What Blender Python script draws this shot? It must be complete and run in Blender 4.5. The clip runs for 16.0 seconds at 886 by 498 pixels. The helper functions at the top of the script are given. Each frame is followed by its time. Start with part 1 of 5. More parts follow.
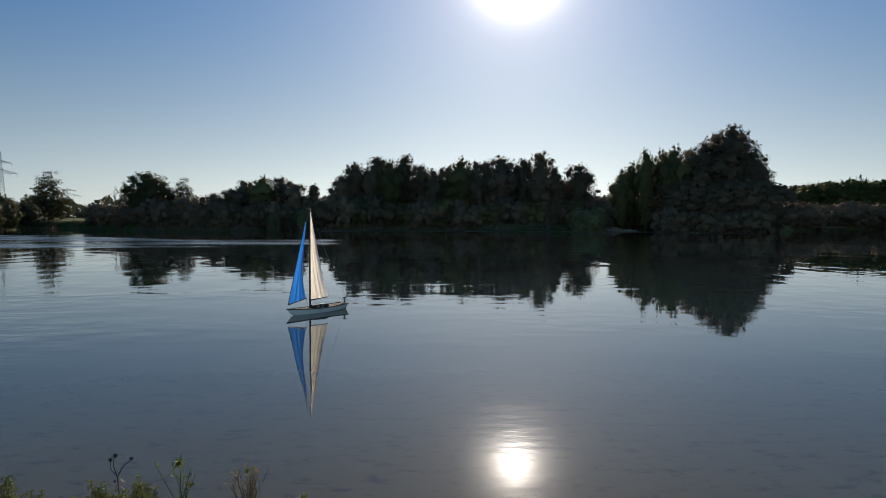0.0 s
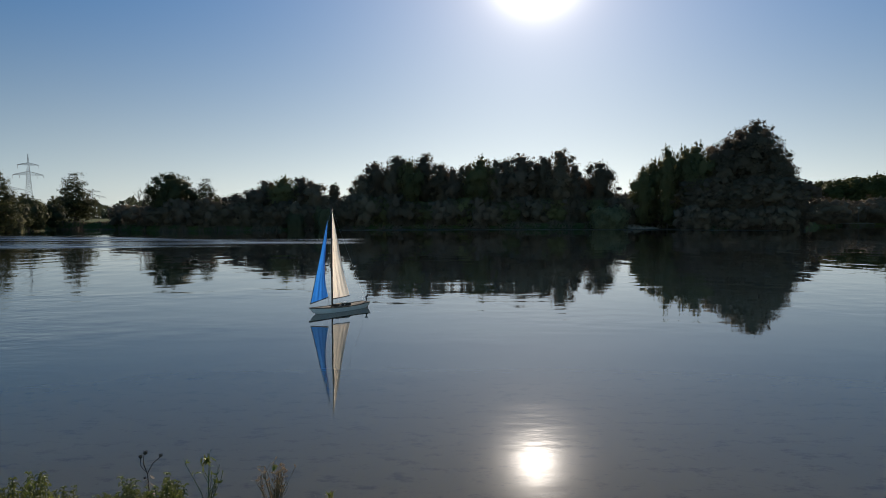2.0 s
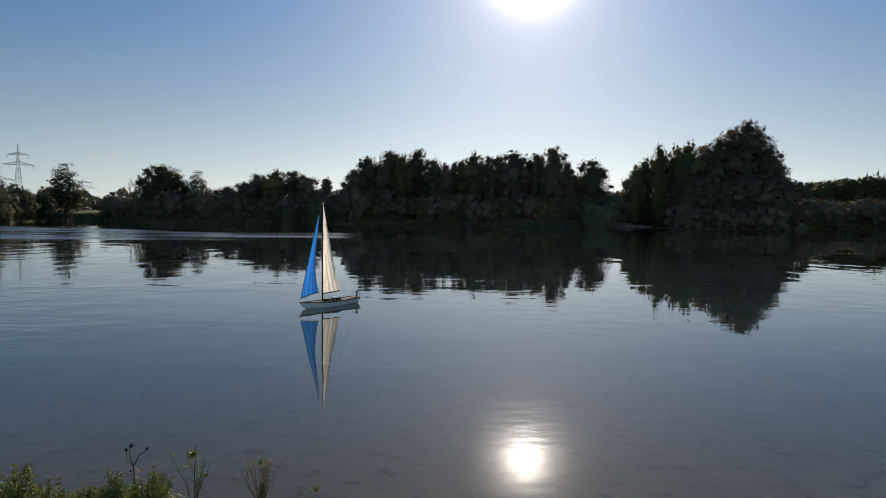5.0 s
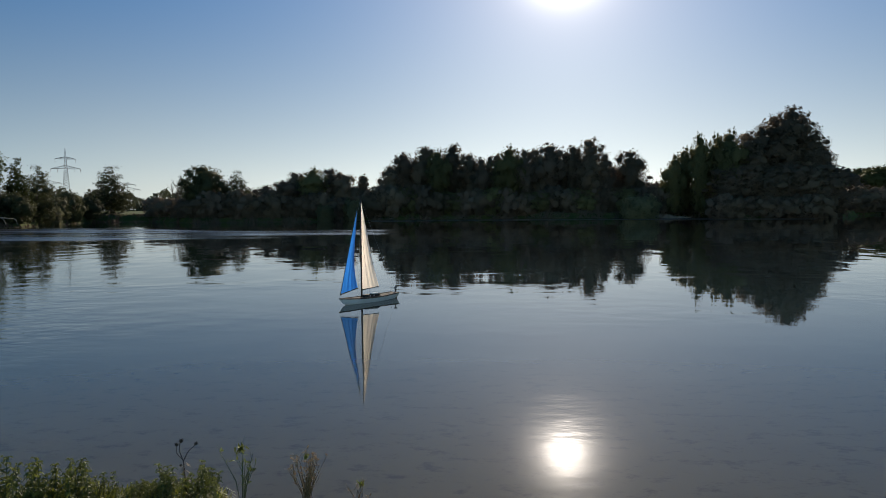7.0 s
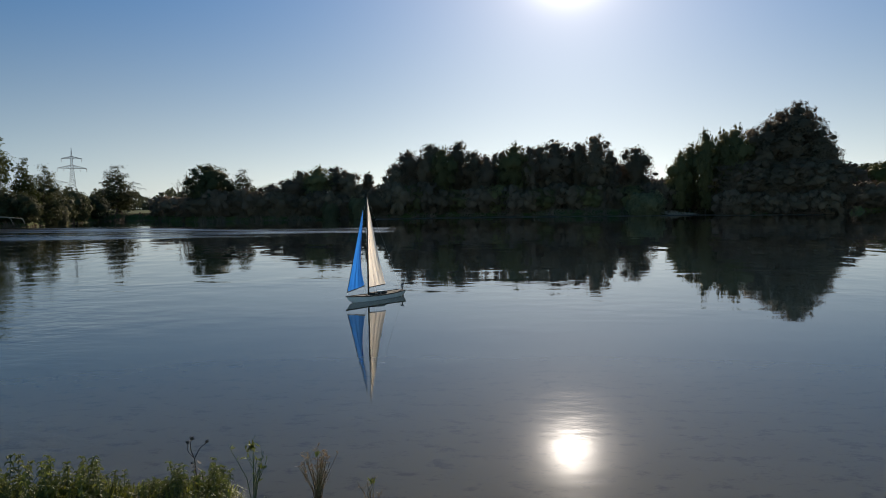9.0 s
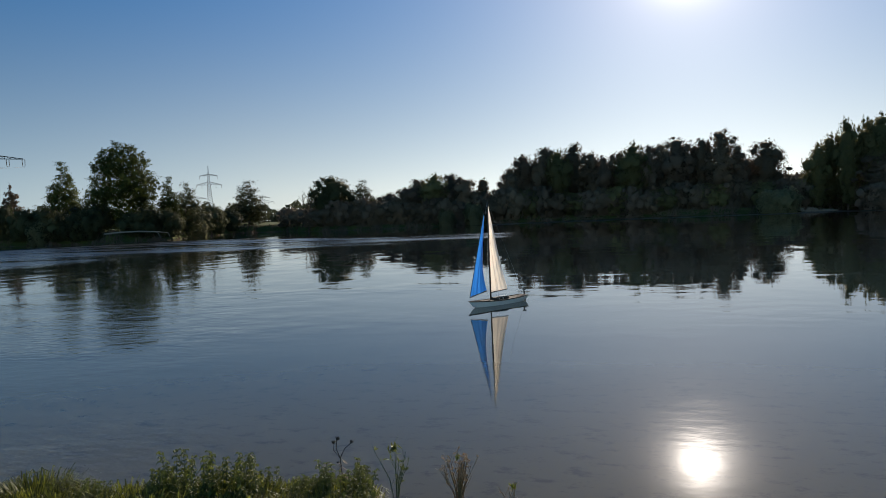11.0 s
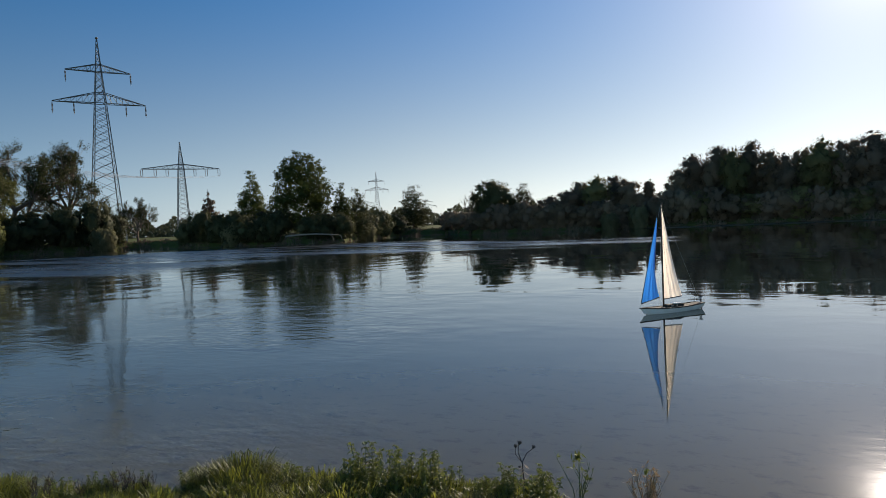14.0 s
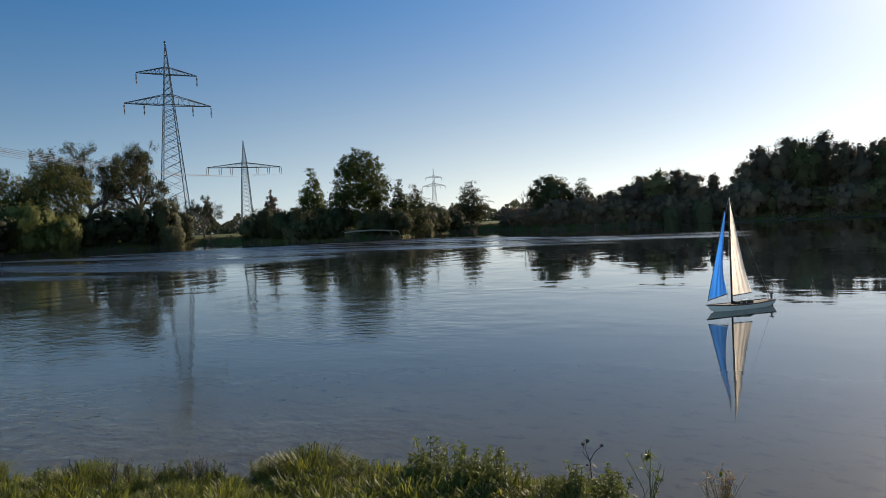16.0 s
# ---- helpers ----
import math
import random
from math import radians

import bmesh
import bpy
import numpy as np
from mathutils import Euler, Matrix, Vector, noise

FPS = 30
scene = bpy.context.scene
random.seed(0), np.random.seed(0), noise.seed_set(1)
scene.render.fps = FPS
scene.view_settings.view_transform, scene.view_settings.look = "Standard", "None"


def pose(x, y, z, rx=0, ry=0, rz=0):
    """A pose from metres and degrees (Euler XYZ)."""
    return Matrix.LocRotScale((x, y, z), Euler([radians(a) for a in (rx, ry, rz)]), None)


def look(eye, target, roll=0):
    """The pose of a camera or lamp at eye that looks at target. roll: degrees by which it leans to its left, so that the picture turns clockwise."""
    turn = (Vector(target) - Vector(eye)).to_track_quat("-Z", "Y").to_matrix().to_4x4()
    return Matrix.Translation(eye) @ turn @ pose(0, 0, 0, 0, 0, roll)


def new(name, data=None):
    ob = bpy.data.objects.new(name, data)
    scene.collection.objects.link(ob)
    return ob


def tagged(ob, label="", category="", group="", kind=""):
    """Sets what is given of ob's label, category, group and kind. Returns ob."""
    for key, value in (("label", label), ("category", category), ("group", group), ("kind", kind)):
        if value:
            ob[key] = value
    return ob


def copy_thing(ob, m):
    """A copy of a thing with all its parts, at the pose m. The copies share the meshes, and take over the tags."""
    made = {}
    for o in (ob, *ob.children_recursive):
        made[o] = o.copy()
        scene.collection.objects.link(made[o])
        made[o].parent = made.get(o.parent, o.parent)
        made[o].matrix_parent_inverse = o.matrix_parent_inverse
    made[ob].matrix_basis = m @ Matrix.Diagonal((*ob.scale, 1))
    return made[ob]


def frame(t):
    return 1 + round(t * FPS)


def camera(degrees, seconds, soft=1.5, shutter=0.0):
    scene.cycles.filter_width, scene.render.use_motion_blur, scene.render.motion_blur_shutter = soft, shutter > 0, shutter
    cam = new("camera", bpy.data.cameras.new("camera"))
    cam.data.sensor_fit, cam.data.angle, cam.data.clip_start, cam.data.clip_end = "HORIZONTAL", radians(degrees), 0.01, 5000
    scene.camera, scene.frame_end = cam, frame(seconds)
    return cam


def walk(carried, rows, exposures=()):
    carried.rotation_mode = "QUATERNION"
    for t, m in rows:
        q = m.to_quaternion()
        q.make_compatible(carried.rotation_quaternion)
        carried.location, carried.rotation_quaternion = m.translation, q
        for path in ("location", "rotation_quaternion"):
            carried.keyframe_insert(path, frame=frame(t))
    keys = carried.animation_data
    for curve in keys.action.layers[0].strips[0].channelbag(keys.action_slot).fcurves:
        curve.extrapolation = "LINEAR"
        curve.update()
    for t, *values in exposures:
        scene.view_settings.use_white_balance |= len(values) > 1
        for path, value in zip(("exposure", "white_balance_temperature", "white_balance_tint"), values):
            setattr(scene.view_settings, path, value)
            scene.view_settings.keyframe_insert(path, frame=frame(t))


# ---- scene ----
cam = camera(65.99, 16.0, soft=0.6)
EYE = 1.75  # height of the lens over the water
# seconds, x, y, z, yaw to the left, pitch, lean to the right
ROWS = [
    (0, 0.000, 0.000, 0.000, 0.00, -2.49, -0.16),
    (0.5, -0.007, 0.002, 0.001, 0.55, -2.45, -0.27),
    (1, -0.017, -0.001, -0.000, 0.92, -2.46, -0.54),
    (1.5, -0.018, -0.003, -0.001, 1.23, -2.56, -0.45),
    (2, -0.023, -0.002, -0.000, 1.68, -2.61, 0.19),
    (2.5, -0.022, -0.002, -0.000, 1.67, -2.84, -0.26),
    (3, -0.009, -0.000, 0.001, 1.14, -2.81, -0.62),
    (3.5, -0.006, -0.004, -0.001, 0.69, -2.83, -0.89),
    (5.8, -0.004, -0.016, 0.010, 1.64, -3.00, 0.06),
    (6, -0.004, -0.016, 0.010, 2.16, -3.00, 0.06),
    (6.5, -0.022, -0.007, 0.009, 3.76, -2.98, 0.39),
    (7, -0.023, -0.008, 0.005, 4.09, -3.39, 0.54),
    (7.5, -0.031, -0.004, 0.006, 4.19, -3.76, 0.34),
    (8, -0.027, -0.002, 0.005, 3.98, -3.76, 0.34),
    (8.2, -0.027, -0.002, 0.005, 3.83, -3.76, 0.34),
    (10.3, -0.112, 0.004, -0.009, 9.42, -3.04, 2.28),
    (10.5, -0.119, 0.004, -0.009, 10.73, -3.04, 2.36),
    (11, -0.163, 0.003, -0.008, 14.20, -2.86, 2.48),
    (11.5, -0.196, 0.003, -0.009, 17.25, -2.68, 2.37),
    (12, -0.223, 0.003, -0.007, 19.35, -2.47, 2.35),
    (12.5, -0.243, -0.000, -0.005, 21.60, -2.25, 2.25),
    (13, -0.263, -0.004, -0.003, 24.04, -2.09, 2.53),
    (13.5, -0.277, -0.011, -0.004, 25.82, -2.03, 2.68),
    (14, -0.305, -0.012, -0.004, 27.50, -2.00, 2.54),
    (14.5, -0.322, -0.009, -0.004, 28.96, -2.14, 3.12),
    (15, -0.334, -0.009, -0.004, 30.05, -2.22, 3.02),
    (15.5, -0.349, -0.011, -0.006, 31.29, -2.30, 2.98),
    (16, -0.357, -0.012, -0.008, 32.32, -2.13, 2.82),
]


def carried_pose(x, y, z, yaw, pitch, lean):
    return pose(x, y, EYE + z, 0, 0, yaw) @ pose(0, 0, 0, 90 + pitch) @ pose(0, 0, 0, 0, 0, -lean)


EXPOSURES = [(0.0, 0.46, 7260, 11.5), (8.0, 0.52, 7300, 11.5), (10.5, 0.6, 7280, 12.5), (11.5, 0.63, 7270, 12.5), (12.5, 0.58, 7250, 12), (13.0, 0.72, 7320, 12.5), (14.0, 0.83, 7400, 13.5), (15.0, 0.88, 7430, 14.5), (16.0, 1.02, 7650, 15)]
walk(cam, [(t, carried_pose(*row)) for t, *row in ROWS], EXPOSURES)

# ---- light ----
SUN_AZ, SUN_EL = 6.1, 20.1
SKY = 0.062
# glare round the sun: power of the fall-off, strength, colour
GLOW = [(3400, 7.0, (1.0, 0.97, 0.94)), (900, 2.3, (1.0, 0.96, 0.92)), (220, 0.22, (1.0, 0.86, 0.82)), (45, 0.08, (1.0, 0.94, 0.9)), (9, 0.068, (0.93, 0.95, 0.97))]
world = bpy.data.worlds.new("clear_evening_sky")
scene.world = world
world.use_nodes = True
wn = world.node_tree
sky = wn.nodes.new("ShaderNodeTexSky")
sky.sky_type = "NISHITA"
sky.sun_disc = False
sky.sun_elevation, sky.sun_rotation = radians(SUN_EL), radians(SUN_AZ)
sky.altitude, sky.air_density, sky.dust_density, sky.ozone_density = 100, 0.85, 0.15, 3.5
# the haze takes the yellow out of the low sky
grey = wn.nodes.new("ShaderNodeRGBToBW")
pale = wn.nodes.new("ShaderNodeMix")
pale.data_type, pale.blend_type = "RGBA", "MULTIPLY"
pale.inputs[0].default_value = 1.0
# bluer and dimmer away from the sun
tint = wn.nodes.new("ShaderNodeMix")
tint.data_type = "RGBA"
tint.inputs[6].default_value, tint.inputs[7].default_value = (0.51, 0.775, 1.09, 1), (0.715, 0.838, 0.965, 1)
wn.links.new(tint.outputs[2], pale.inputs[7])
even = wn.nodes.new("ShaderNodeMix")
even.data_type = "RGBA"
low = wn.nodes.new("ShaderNodeMapRange")
low.interpolation_type = "SMOOTHSTEP"
for i, v in enumerate((0.0, 0.0, 0.4, 0.75, 0.1)):
    low.inputs[i].default_value = v
bearing = wn.nodes.new("ShaderNodeTexCoord")
up = wn.nodes.new("ShaderNodeSeparateXYZ")
wn.links.new(bearing.outputs["Generated"], up.inputs[0])
wn.links.new(up.outputs[2], low.inputs[0])
wn.links.new(low.outputs[0], even.inputs[0])
wn.links.new(sky.outputs[0], grey.inputs[0])
wn.links.new(grey.outputs[0], pale.inputs[6])
rich = wn.nodes.new("ShaderNodeHueSaturation")
rich.inputs["Saturation"].default_value, rich.inputs["Hue"].default_value = 1.34, 0.502
wn.links.new(sky.outputs[0], rich.inputs["Color"])
wn.links.new(rich.outputs[0], even.inputs[6])
wn.links.new(pale.outputs[2], even.inputs[7])
# out-of-view sky opposite the sun, raised and warmed to add fill on shaded trees
opposite = wn.nodes.new("ShaderNodeMapRange")
opposite.interpolation_type = "SMOOTHSTEP"
for i, v in enumerate((0.0, 0.1, -0.7, 0.0, 1.0)):
    opposite.inputs[i].default_value = v
full = wn.nodes.new("ShaderNodeMix")
full.data_type, full.blend_type = "RGBA", "MULTIPLY"
full.inputs[7].default_value = (3.5, 2.75, 2.1, 1)
wn.links.new(opposite.outputs[0], full.inputs[0])
wn.links.new(even.outputs[2], full.inputs[6])
wn.links.new(full.outputs[2], wn.nodes["Background"].inputs[0])
wn.nodes["Background"].inputs[1].default_value = SKY
towards = wn.nodes.new("ShaderNodeVectorMath")
towards.operation = "DOT_PRODUCT"
apart = wn.nodes.new("ShaderNodeMapRange")
for i, v in enumerate((0.0, 0.4, 0.8, 0.0, 1.0)):
    apart.inputs[i].default_value = v
wn.links.new(bearing.outputs["Generated"], towards.inputs[0])
wn.links.new(towards.outputs["Value"], apart.inputs[0])
wn.links.new(towards.outputs["Value"], opposite.inputs[0])
wn.links.new(apart.outputs[0], tint.inputs[0])
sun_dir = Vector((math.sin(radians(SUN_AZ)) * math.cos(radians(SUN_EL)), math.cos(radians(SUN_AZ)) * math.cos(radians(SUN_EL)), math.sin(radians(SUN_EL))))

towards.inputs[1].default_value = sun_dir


def painted_glare():
    """Glare painted into the sky round the sun: white core, wide soft halo."""
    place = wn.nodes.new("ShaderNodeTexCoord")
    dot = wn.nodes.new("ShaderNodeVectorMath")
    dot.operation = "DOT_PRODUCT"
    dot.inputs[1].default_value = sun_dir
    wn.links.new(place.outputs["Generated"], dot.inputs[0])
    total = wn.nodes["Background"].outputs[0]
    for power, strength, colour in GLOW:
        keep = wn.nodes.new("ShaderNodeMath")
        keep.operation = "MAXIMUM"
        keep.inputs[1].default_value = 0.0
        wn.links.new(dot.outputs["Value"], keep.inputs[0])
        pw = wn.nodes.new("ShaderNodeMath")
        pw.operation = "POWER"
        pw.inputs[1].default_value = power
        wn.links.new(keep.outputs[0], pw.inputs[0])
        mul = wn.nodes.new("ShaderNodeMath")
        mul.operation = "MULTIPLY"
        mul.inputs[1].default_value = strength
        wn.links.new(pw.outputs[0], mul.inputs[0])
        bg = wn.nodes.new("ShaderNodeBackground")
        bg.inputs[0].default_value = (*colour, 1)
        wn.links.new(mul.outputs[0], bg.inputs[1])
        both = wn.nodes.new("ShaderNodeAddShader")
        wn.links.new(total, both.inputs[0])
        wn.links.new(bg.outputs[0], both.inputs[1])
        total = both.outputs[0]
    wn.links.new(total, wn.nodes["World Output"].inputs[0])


painted_glare()


def polar(az, r, z=0.0):
    """A place by bearing (degrees to the right of straight ahead), range and height."""
    return Vector((r * math.sin(radians(az)), r * math.cos(radians(az)), z))


sun_data = bpy.data.lights.new("sun", "SUN")
sun_data.energy, sun_data.angle, sun_data.color = 3.5, radians(0.53), (1.0, 0.93, 0.82)
sun = new("sun", sun_data)
sun.matrix_world = look(sun_dir * 200, (0, 0, 0))


# ---- materials ----
def material(name, base, base2=None, scale=5.0, rough=0.6, metal=0.0, bump=0.0, bump_scale=30.0, stretch=(1, 1, 1), per_object=0.0, coords="Object"):
    """A node material: two colours mixed by noise at two scales, fine relief, and a small change from object to object."""
    m = bpy.data.materials.new(name)
    m.use_nodes = True
    nt = m.node_tree
    nodes, link = nt.nodes, nt.links.new
    b = nodes["Principled BSDF"]
    b.inputs["Roughness"].default_value = rough
    b.inputs["Metallic"].default_value = metal
    tc = nodes.new("ShaderNodeTexCoord")
    mp = nodes.new("ShaderNodeMapping")
    mp.inputs["Scale"].default_value = stretch
    link(tc.outputs[coords], mp.inputs[0])
    n1 = nodes.new("ShaderNodeTexNoise")
    n1.inputs["Scale"].default_value, n1.inputs["Detail"].default_value, n1.inputs["Roughness"].default_value = scale, 6, 0.65
    link(mp.outputs[0], n1.inputs[0])
    ramp = nodes.new("ShaderNodeValToRGB")
    ramp.color_ramp.elements[0].position, ramp.color_ramp.elements[1].position = 0.32, 0.7
    ramp.color_ramp.elements[0].color = (*base, 1)
    ramp.color_ramp.elements[1].color = (*(base2 or tuple(c * 1.3 for c in base)), 1)
    link(n1.outputs[0], ramp.inputs[0])
    out = ramp.outputs[0]
    if per_object:
        oi = nodes.new("ShaderNodeObjectInfo")
        hsv = nodes.new("ShaderNodeHueSaturation")
        mr = nodes.new("ShaderNodeMapRange")
        mr.inputs[3].default_value, mr.inputs[4].default_value = 1 - per_object, 1 + per_object
        link(oi.outputs["Random"], mr.inputs[0])
        link(mr.outputs[0], hsv.inputs["Value"])
        link(out, hsv.inputs["Color"])
        out = hsv.outputs[0]
    link(out, b.inputs["Base Color"])
    if bump:
        n2 = nodes.new("ShaderNodeTexNoise")
        n2.inputs["Scale"].default_value, n2.inputs["Detail"].default_value = bump_scale, 4
        link(mp.outputs[0], n2.inputs[0])
        bp = nodes.new("ShaderNodeBump")
        bp.inputs["Strength"].default_value, bp.inputs["Distance"].default_value = bump, 0.02
        link(n2.outputs[0], bp.inputs["Height"])
        link(bp.outputs[0], b.inputs["Normal"])
    return m


def leaf_material(name, base, base2, glow=0.55, rough=0.7, spread=0.25, gloss=0.15, single=0.5):
    """Leaves: reflecting and letting light through, each leaf a little different."""
    m = bpy.data.materials.new(name)
    m.use_nodes = True
    nt = m.node_tree
    nodes, link = nt.nodes, nt.links.new
    b = nodes["Principled BSDF"]
    b.inputs["Roughness"].default_value = rough
    b.inputs["Specular IOR Level"].default_value = gloss
    geo = nodes.new("ShaderNodeNewGeometry")
    oi = nodes.new("ShaderNodeObjectInfo")
    tc = nodes.new("ShaderNodeTexCoord")
    n1 = nodes.new("ShaderNodeTexNoise")
    n1.inputs["Scale"].default_value, n1.inputs["Detail"].default_value = 0.6, 3
    link(tc.outputs["Object"], n1.inputs[0])
    add = nodes.new("ShaderNodeMath")
    add.operation = "MULTIPLY_ADD"
    add.inputs[1].default_value = single
    link(geo.outputs["Random Per Island"], add.inputs[0])
    sc = nodes.new("ShaderNodeMath")
    sc.operation = "MULTIPLY"
    sc.inputs[1].default_value = 1 - single
    link(n1.outputs[0], sc.inputs[0])
    link(sc.outputs[0], add.inputs[2])
    mix = nodes.new("ShaderNodeMix")
    mix.data_type = "RGBA"
    mix.inputs[6].default_value, mix.inputs[7].default_value = (*base, 1), (*base2, 1)
    link(add.outputs[0], mix.inputs[0])
    hsv = nodes.new("ShaderNodeHueSaturation")
    mr = nodes.new("ShaderNodeMapRange")
    mr.inputs[3].default_value, mr.inputs[4].default_value = 1 - spread, 1 + spread
    link(oi.outputs["Random"], mr.inputs[0])
    link(mr.outputs[0], hsv.inputs["Value"])
    link(mix.outputs[2], hsv.inputs["Color"])
    link(hsv.outputs[0], b.inputs["Base Color"])
    tr = nodes.new("ShaderNodeBsdfTranslucent")
    warm = nodes.new("ShaderNodeHueSaturation")
    warm.inputs["Hue"].default_value, warm.inputs["Saturation"].default_value, warm.inputs["Value"].default_value = 0.48, 1.1, 1.6
    link(hsv.outputs[0], warm.inputs["Color"])
    link(warm.outputs[0], tr.inputs[0])
    ms = nodes.new("ShaderNodeMixShader")
    ms.inputs[0].default_value = glow
    link(b.outputs[0], ms.inputs[1])
    link(tr.outputs[0], ms.inputs[2])
    link(ms.outputs[0], nodes["Material Output"].inputs[0])
    return m


M_BARK = material("bark", (0.06, 0.045, 0.035), (0.13, 0.1, 0.08), 4, 0.9, bump=0.6, stretch=(6, 6, 1), per_object=0.2)
M_BIRCH_BARK = material("birch_bark", (0.12, 0.11, 0.1), (0.5, 0.48, 0.44), 3, 0.8, bump=0.4, stretch=(1, 1, 4))
M_LEAF = leaf_material("broad_leaves", (0.112, 0.086, 0.06), (0.135, 0.104, 0.072), 0.14, gloss=0.03)
M_WILLOW = leaf_material("willow_leaves", (0.09, 0.088, 0.042), (0.135, 0.13, 0.06), 0.3, gloss=0.06)
M_BIRCH_LEAF = leaf_material("birch_leaves", (0.03, 0.043, 0.015), (0.068, 0.084, 0.027), 0.28, gloss=0.06)
M_DARK_LEAF = leaf_material("dark_leaves", (0.112, 0.085, 0.063), (0.13, 0.1, 0.074), 0.12, gloss=0.03)
M_SHRUB = leaf_material("shrub_leaves", (0.028, 0.033, 0.016), (0.066, 0.072, 0.034), 0.22)
# leaves of the slope beyond the bay, sunlit olive put into their colour
M_SLOPE = leaf_material("sunlit_slope_leaves", (0.055, 0.062, 0.025), (0.095, 0.102, 0.04), 0.3, gloss=0.06)
M_SILVER = leaf_material("silver_willow_leaves", (0.085, 0.098, 0.032), (0.16, 0.175, 0.058), 0.3)
M_OLIVE = leaf_material("olive_willow_leaves", (0.036, 0.044, 0.015), (0.075, 0.084, 0.028), 0.25)
M_ASH = leaf_material("thin_ash_leaves", (0.03, 0.036, 0.018), (0.058, 0.066, 0.032), 0.3, gloss=0.05)
M_PALE = leaf_material("pale_willow_leaves", (0.11, 0.115, 0.065), (0.195, 0.195, 0.115), 0.5)
M_FAR = leaf_material("far_wood_leaves", (0.035, 0.042, 0.028), (0.07, 0.078, 0.045), 0.25)
# near-black to bright green per blade: shaded gaps and highlights put into colour
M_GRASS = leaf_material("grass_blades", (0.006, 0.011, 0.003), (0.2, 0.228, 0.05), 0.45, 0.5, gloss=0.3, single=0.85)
M_DRY = leaf_material("dry_stems", (0.14, 0.1, 0.06), (0.26, 0.2, 0.11), 0.25)
M_WEED = leaf_material("withered_weed_leaves", (0.04, 0.034, 0.016), (0.085, 0.07, 0.034), 0.3)
M_NETTLE = leaf_material("nettle_leaves", (0.028, 0.043, 0.012), (0.145, 0.17, 0.048), 0.4, 0.55, gloss=0.2)
M_STEM = material("green_stem", (0.07, 0.09, 0.03), (0.12, 0.13, 0.05), 20, 0.7)
M_HEAD = material("dry_flower_head", (0.025, 0.018, 0.014), (0.06, 0.045, 0.03), 80, 0.9)
M_STEEL = material("galvanised_steel", (0.1, 0.105, 0.11), (0.17, 0.175, 0.18), 0.8, 0.55, 0.6, per_object=0.1)
M_INSUL = material("insulator_porcelain", (0.09, 0.06, 0.05), (0.13, 0.09, 0.07), 10, 0.3)
M_CABLE = material("conductor_cable", (0.2, 0.2, 0.21), (0.28, 0.28, 0.29), 3, 0.5, 0.7)
M_BLUE = leaf_material("blue_sailcloth", (0.15, 0.35, 0.68), (0.18, 0.39, 0.74), 0.55, 0.6, 0.0)
M_CREAM = leaf_material("cream_sailcloth", (0.78, 0.745, 0.68), (0.84, 0.8, 0.73), 0.6, 0.6, 0.0)
M_HULL = material("white_hull_paint", (0.7, 0.685, 0.655), (0.8, 0.785, 0.755), 6, 0.35, bump=0.05)
M_DECK = material("dark_wood_deck", (0.025, 0.018, 0.014), (0.06, 0.042, 0.03), 12, 0.85, stretch=(1, 8, 1), bump=0.2)
M_MAST = material("dark_varnished_spar", (0.035, 0.025, 0.02), (0.08, 0.055, 0.04), 10, 0.45, stretch=(8, 8, 1))
M_METAL = material("bright_metal", (0.5, 0.5, 0.5), (0.62, 0.62, 0.62), 20, 0.3, 1.0)
M_BLACK = material("black_plastic", (0.015, 0.015, 0.016), (0.03, 0.03, 0.03), 20, 0.45)
M_SEAM = material("sail_print", (0.05, 0.05, 0.06), (0.08, 0.08, 0.09), 10, 0.7)
M_WEATHERED = material("weathered_planks", (0.14, 0.13, 0.11), (0.26, 0.24, 0.21), 6, 0.85, stretch=(1, 8, 1), bump=0.4, per_object=0.2)


def ground_material():
    m = material("meadow_and_bank", (0.036, 0.048, 0.014), (0.095, 0.108, 0.03), 0.35, 0.95, bump=0.8, bump_scale=8)
    nt = m.node_tree
    nodes, link = nt.nodes, nt.links.new
    b = nodes["Principled BSDF"]
    b.inputs["Specular IOR Level"].default_value = 0.08
    old = b.inputs["Base Color"].links[0].from_socket
    geo = nodes.new("ShaderNodeNewGeometry")
    sep = nodes.new("ShaderNodeSeparateXYZ")
    link(geo.outputs["Position"], sep.inputs[0])
    nz = nodes.new("ShaderNodeTexNoise")
    nz.inputs["Scale"].default_value = 1.2
    link(geo.outputs["Position"], nz.inputs[0])
    off = nodes.new("ShaderNodeMath")
    off.operation = "MULTIPLY_ADD"
    off.inputs[1].default_value = 0.25
    link(nz.outputs[0], off.inputs[0])
    link(sep.outputs[2], off.inputs[2])
    ramp = nodes.new("ShaderNodeMapRange")
    ramp.inputs[1].default_value, ramp.inputs[2].default_value = 0.1, 0.2
    link(off.outputs[0], ramp.inputs[0])
    mix = nodes.new("ShaderNodeMix")
    mix.data_type = "RGBA"
    mix.inputs[6].default_value = (0.075, 0.062, 0.045, 1)
    link(ramp.outputs[0], mix.inputs[0])
    link(old, mix.inputs[7])
    link(mix.outputs[2], b.inputs["Base Color"])
    return m


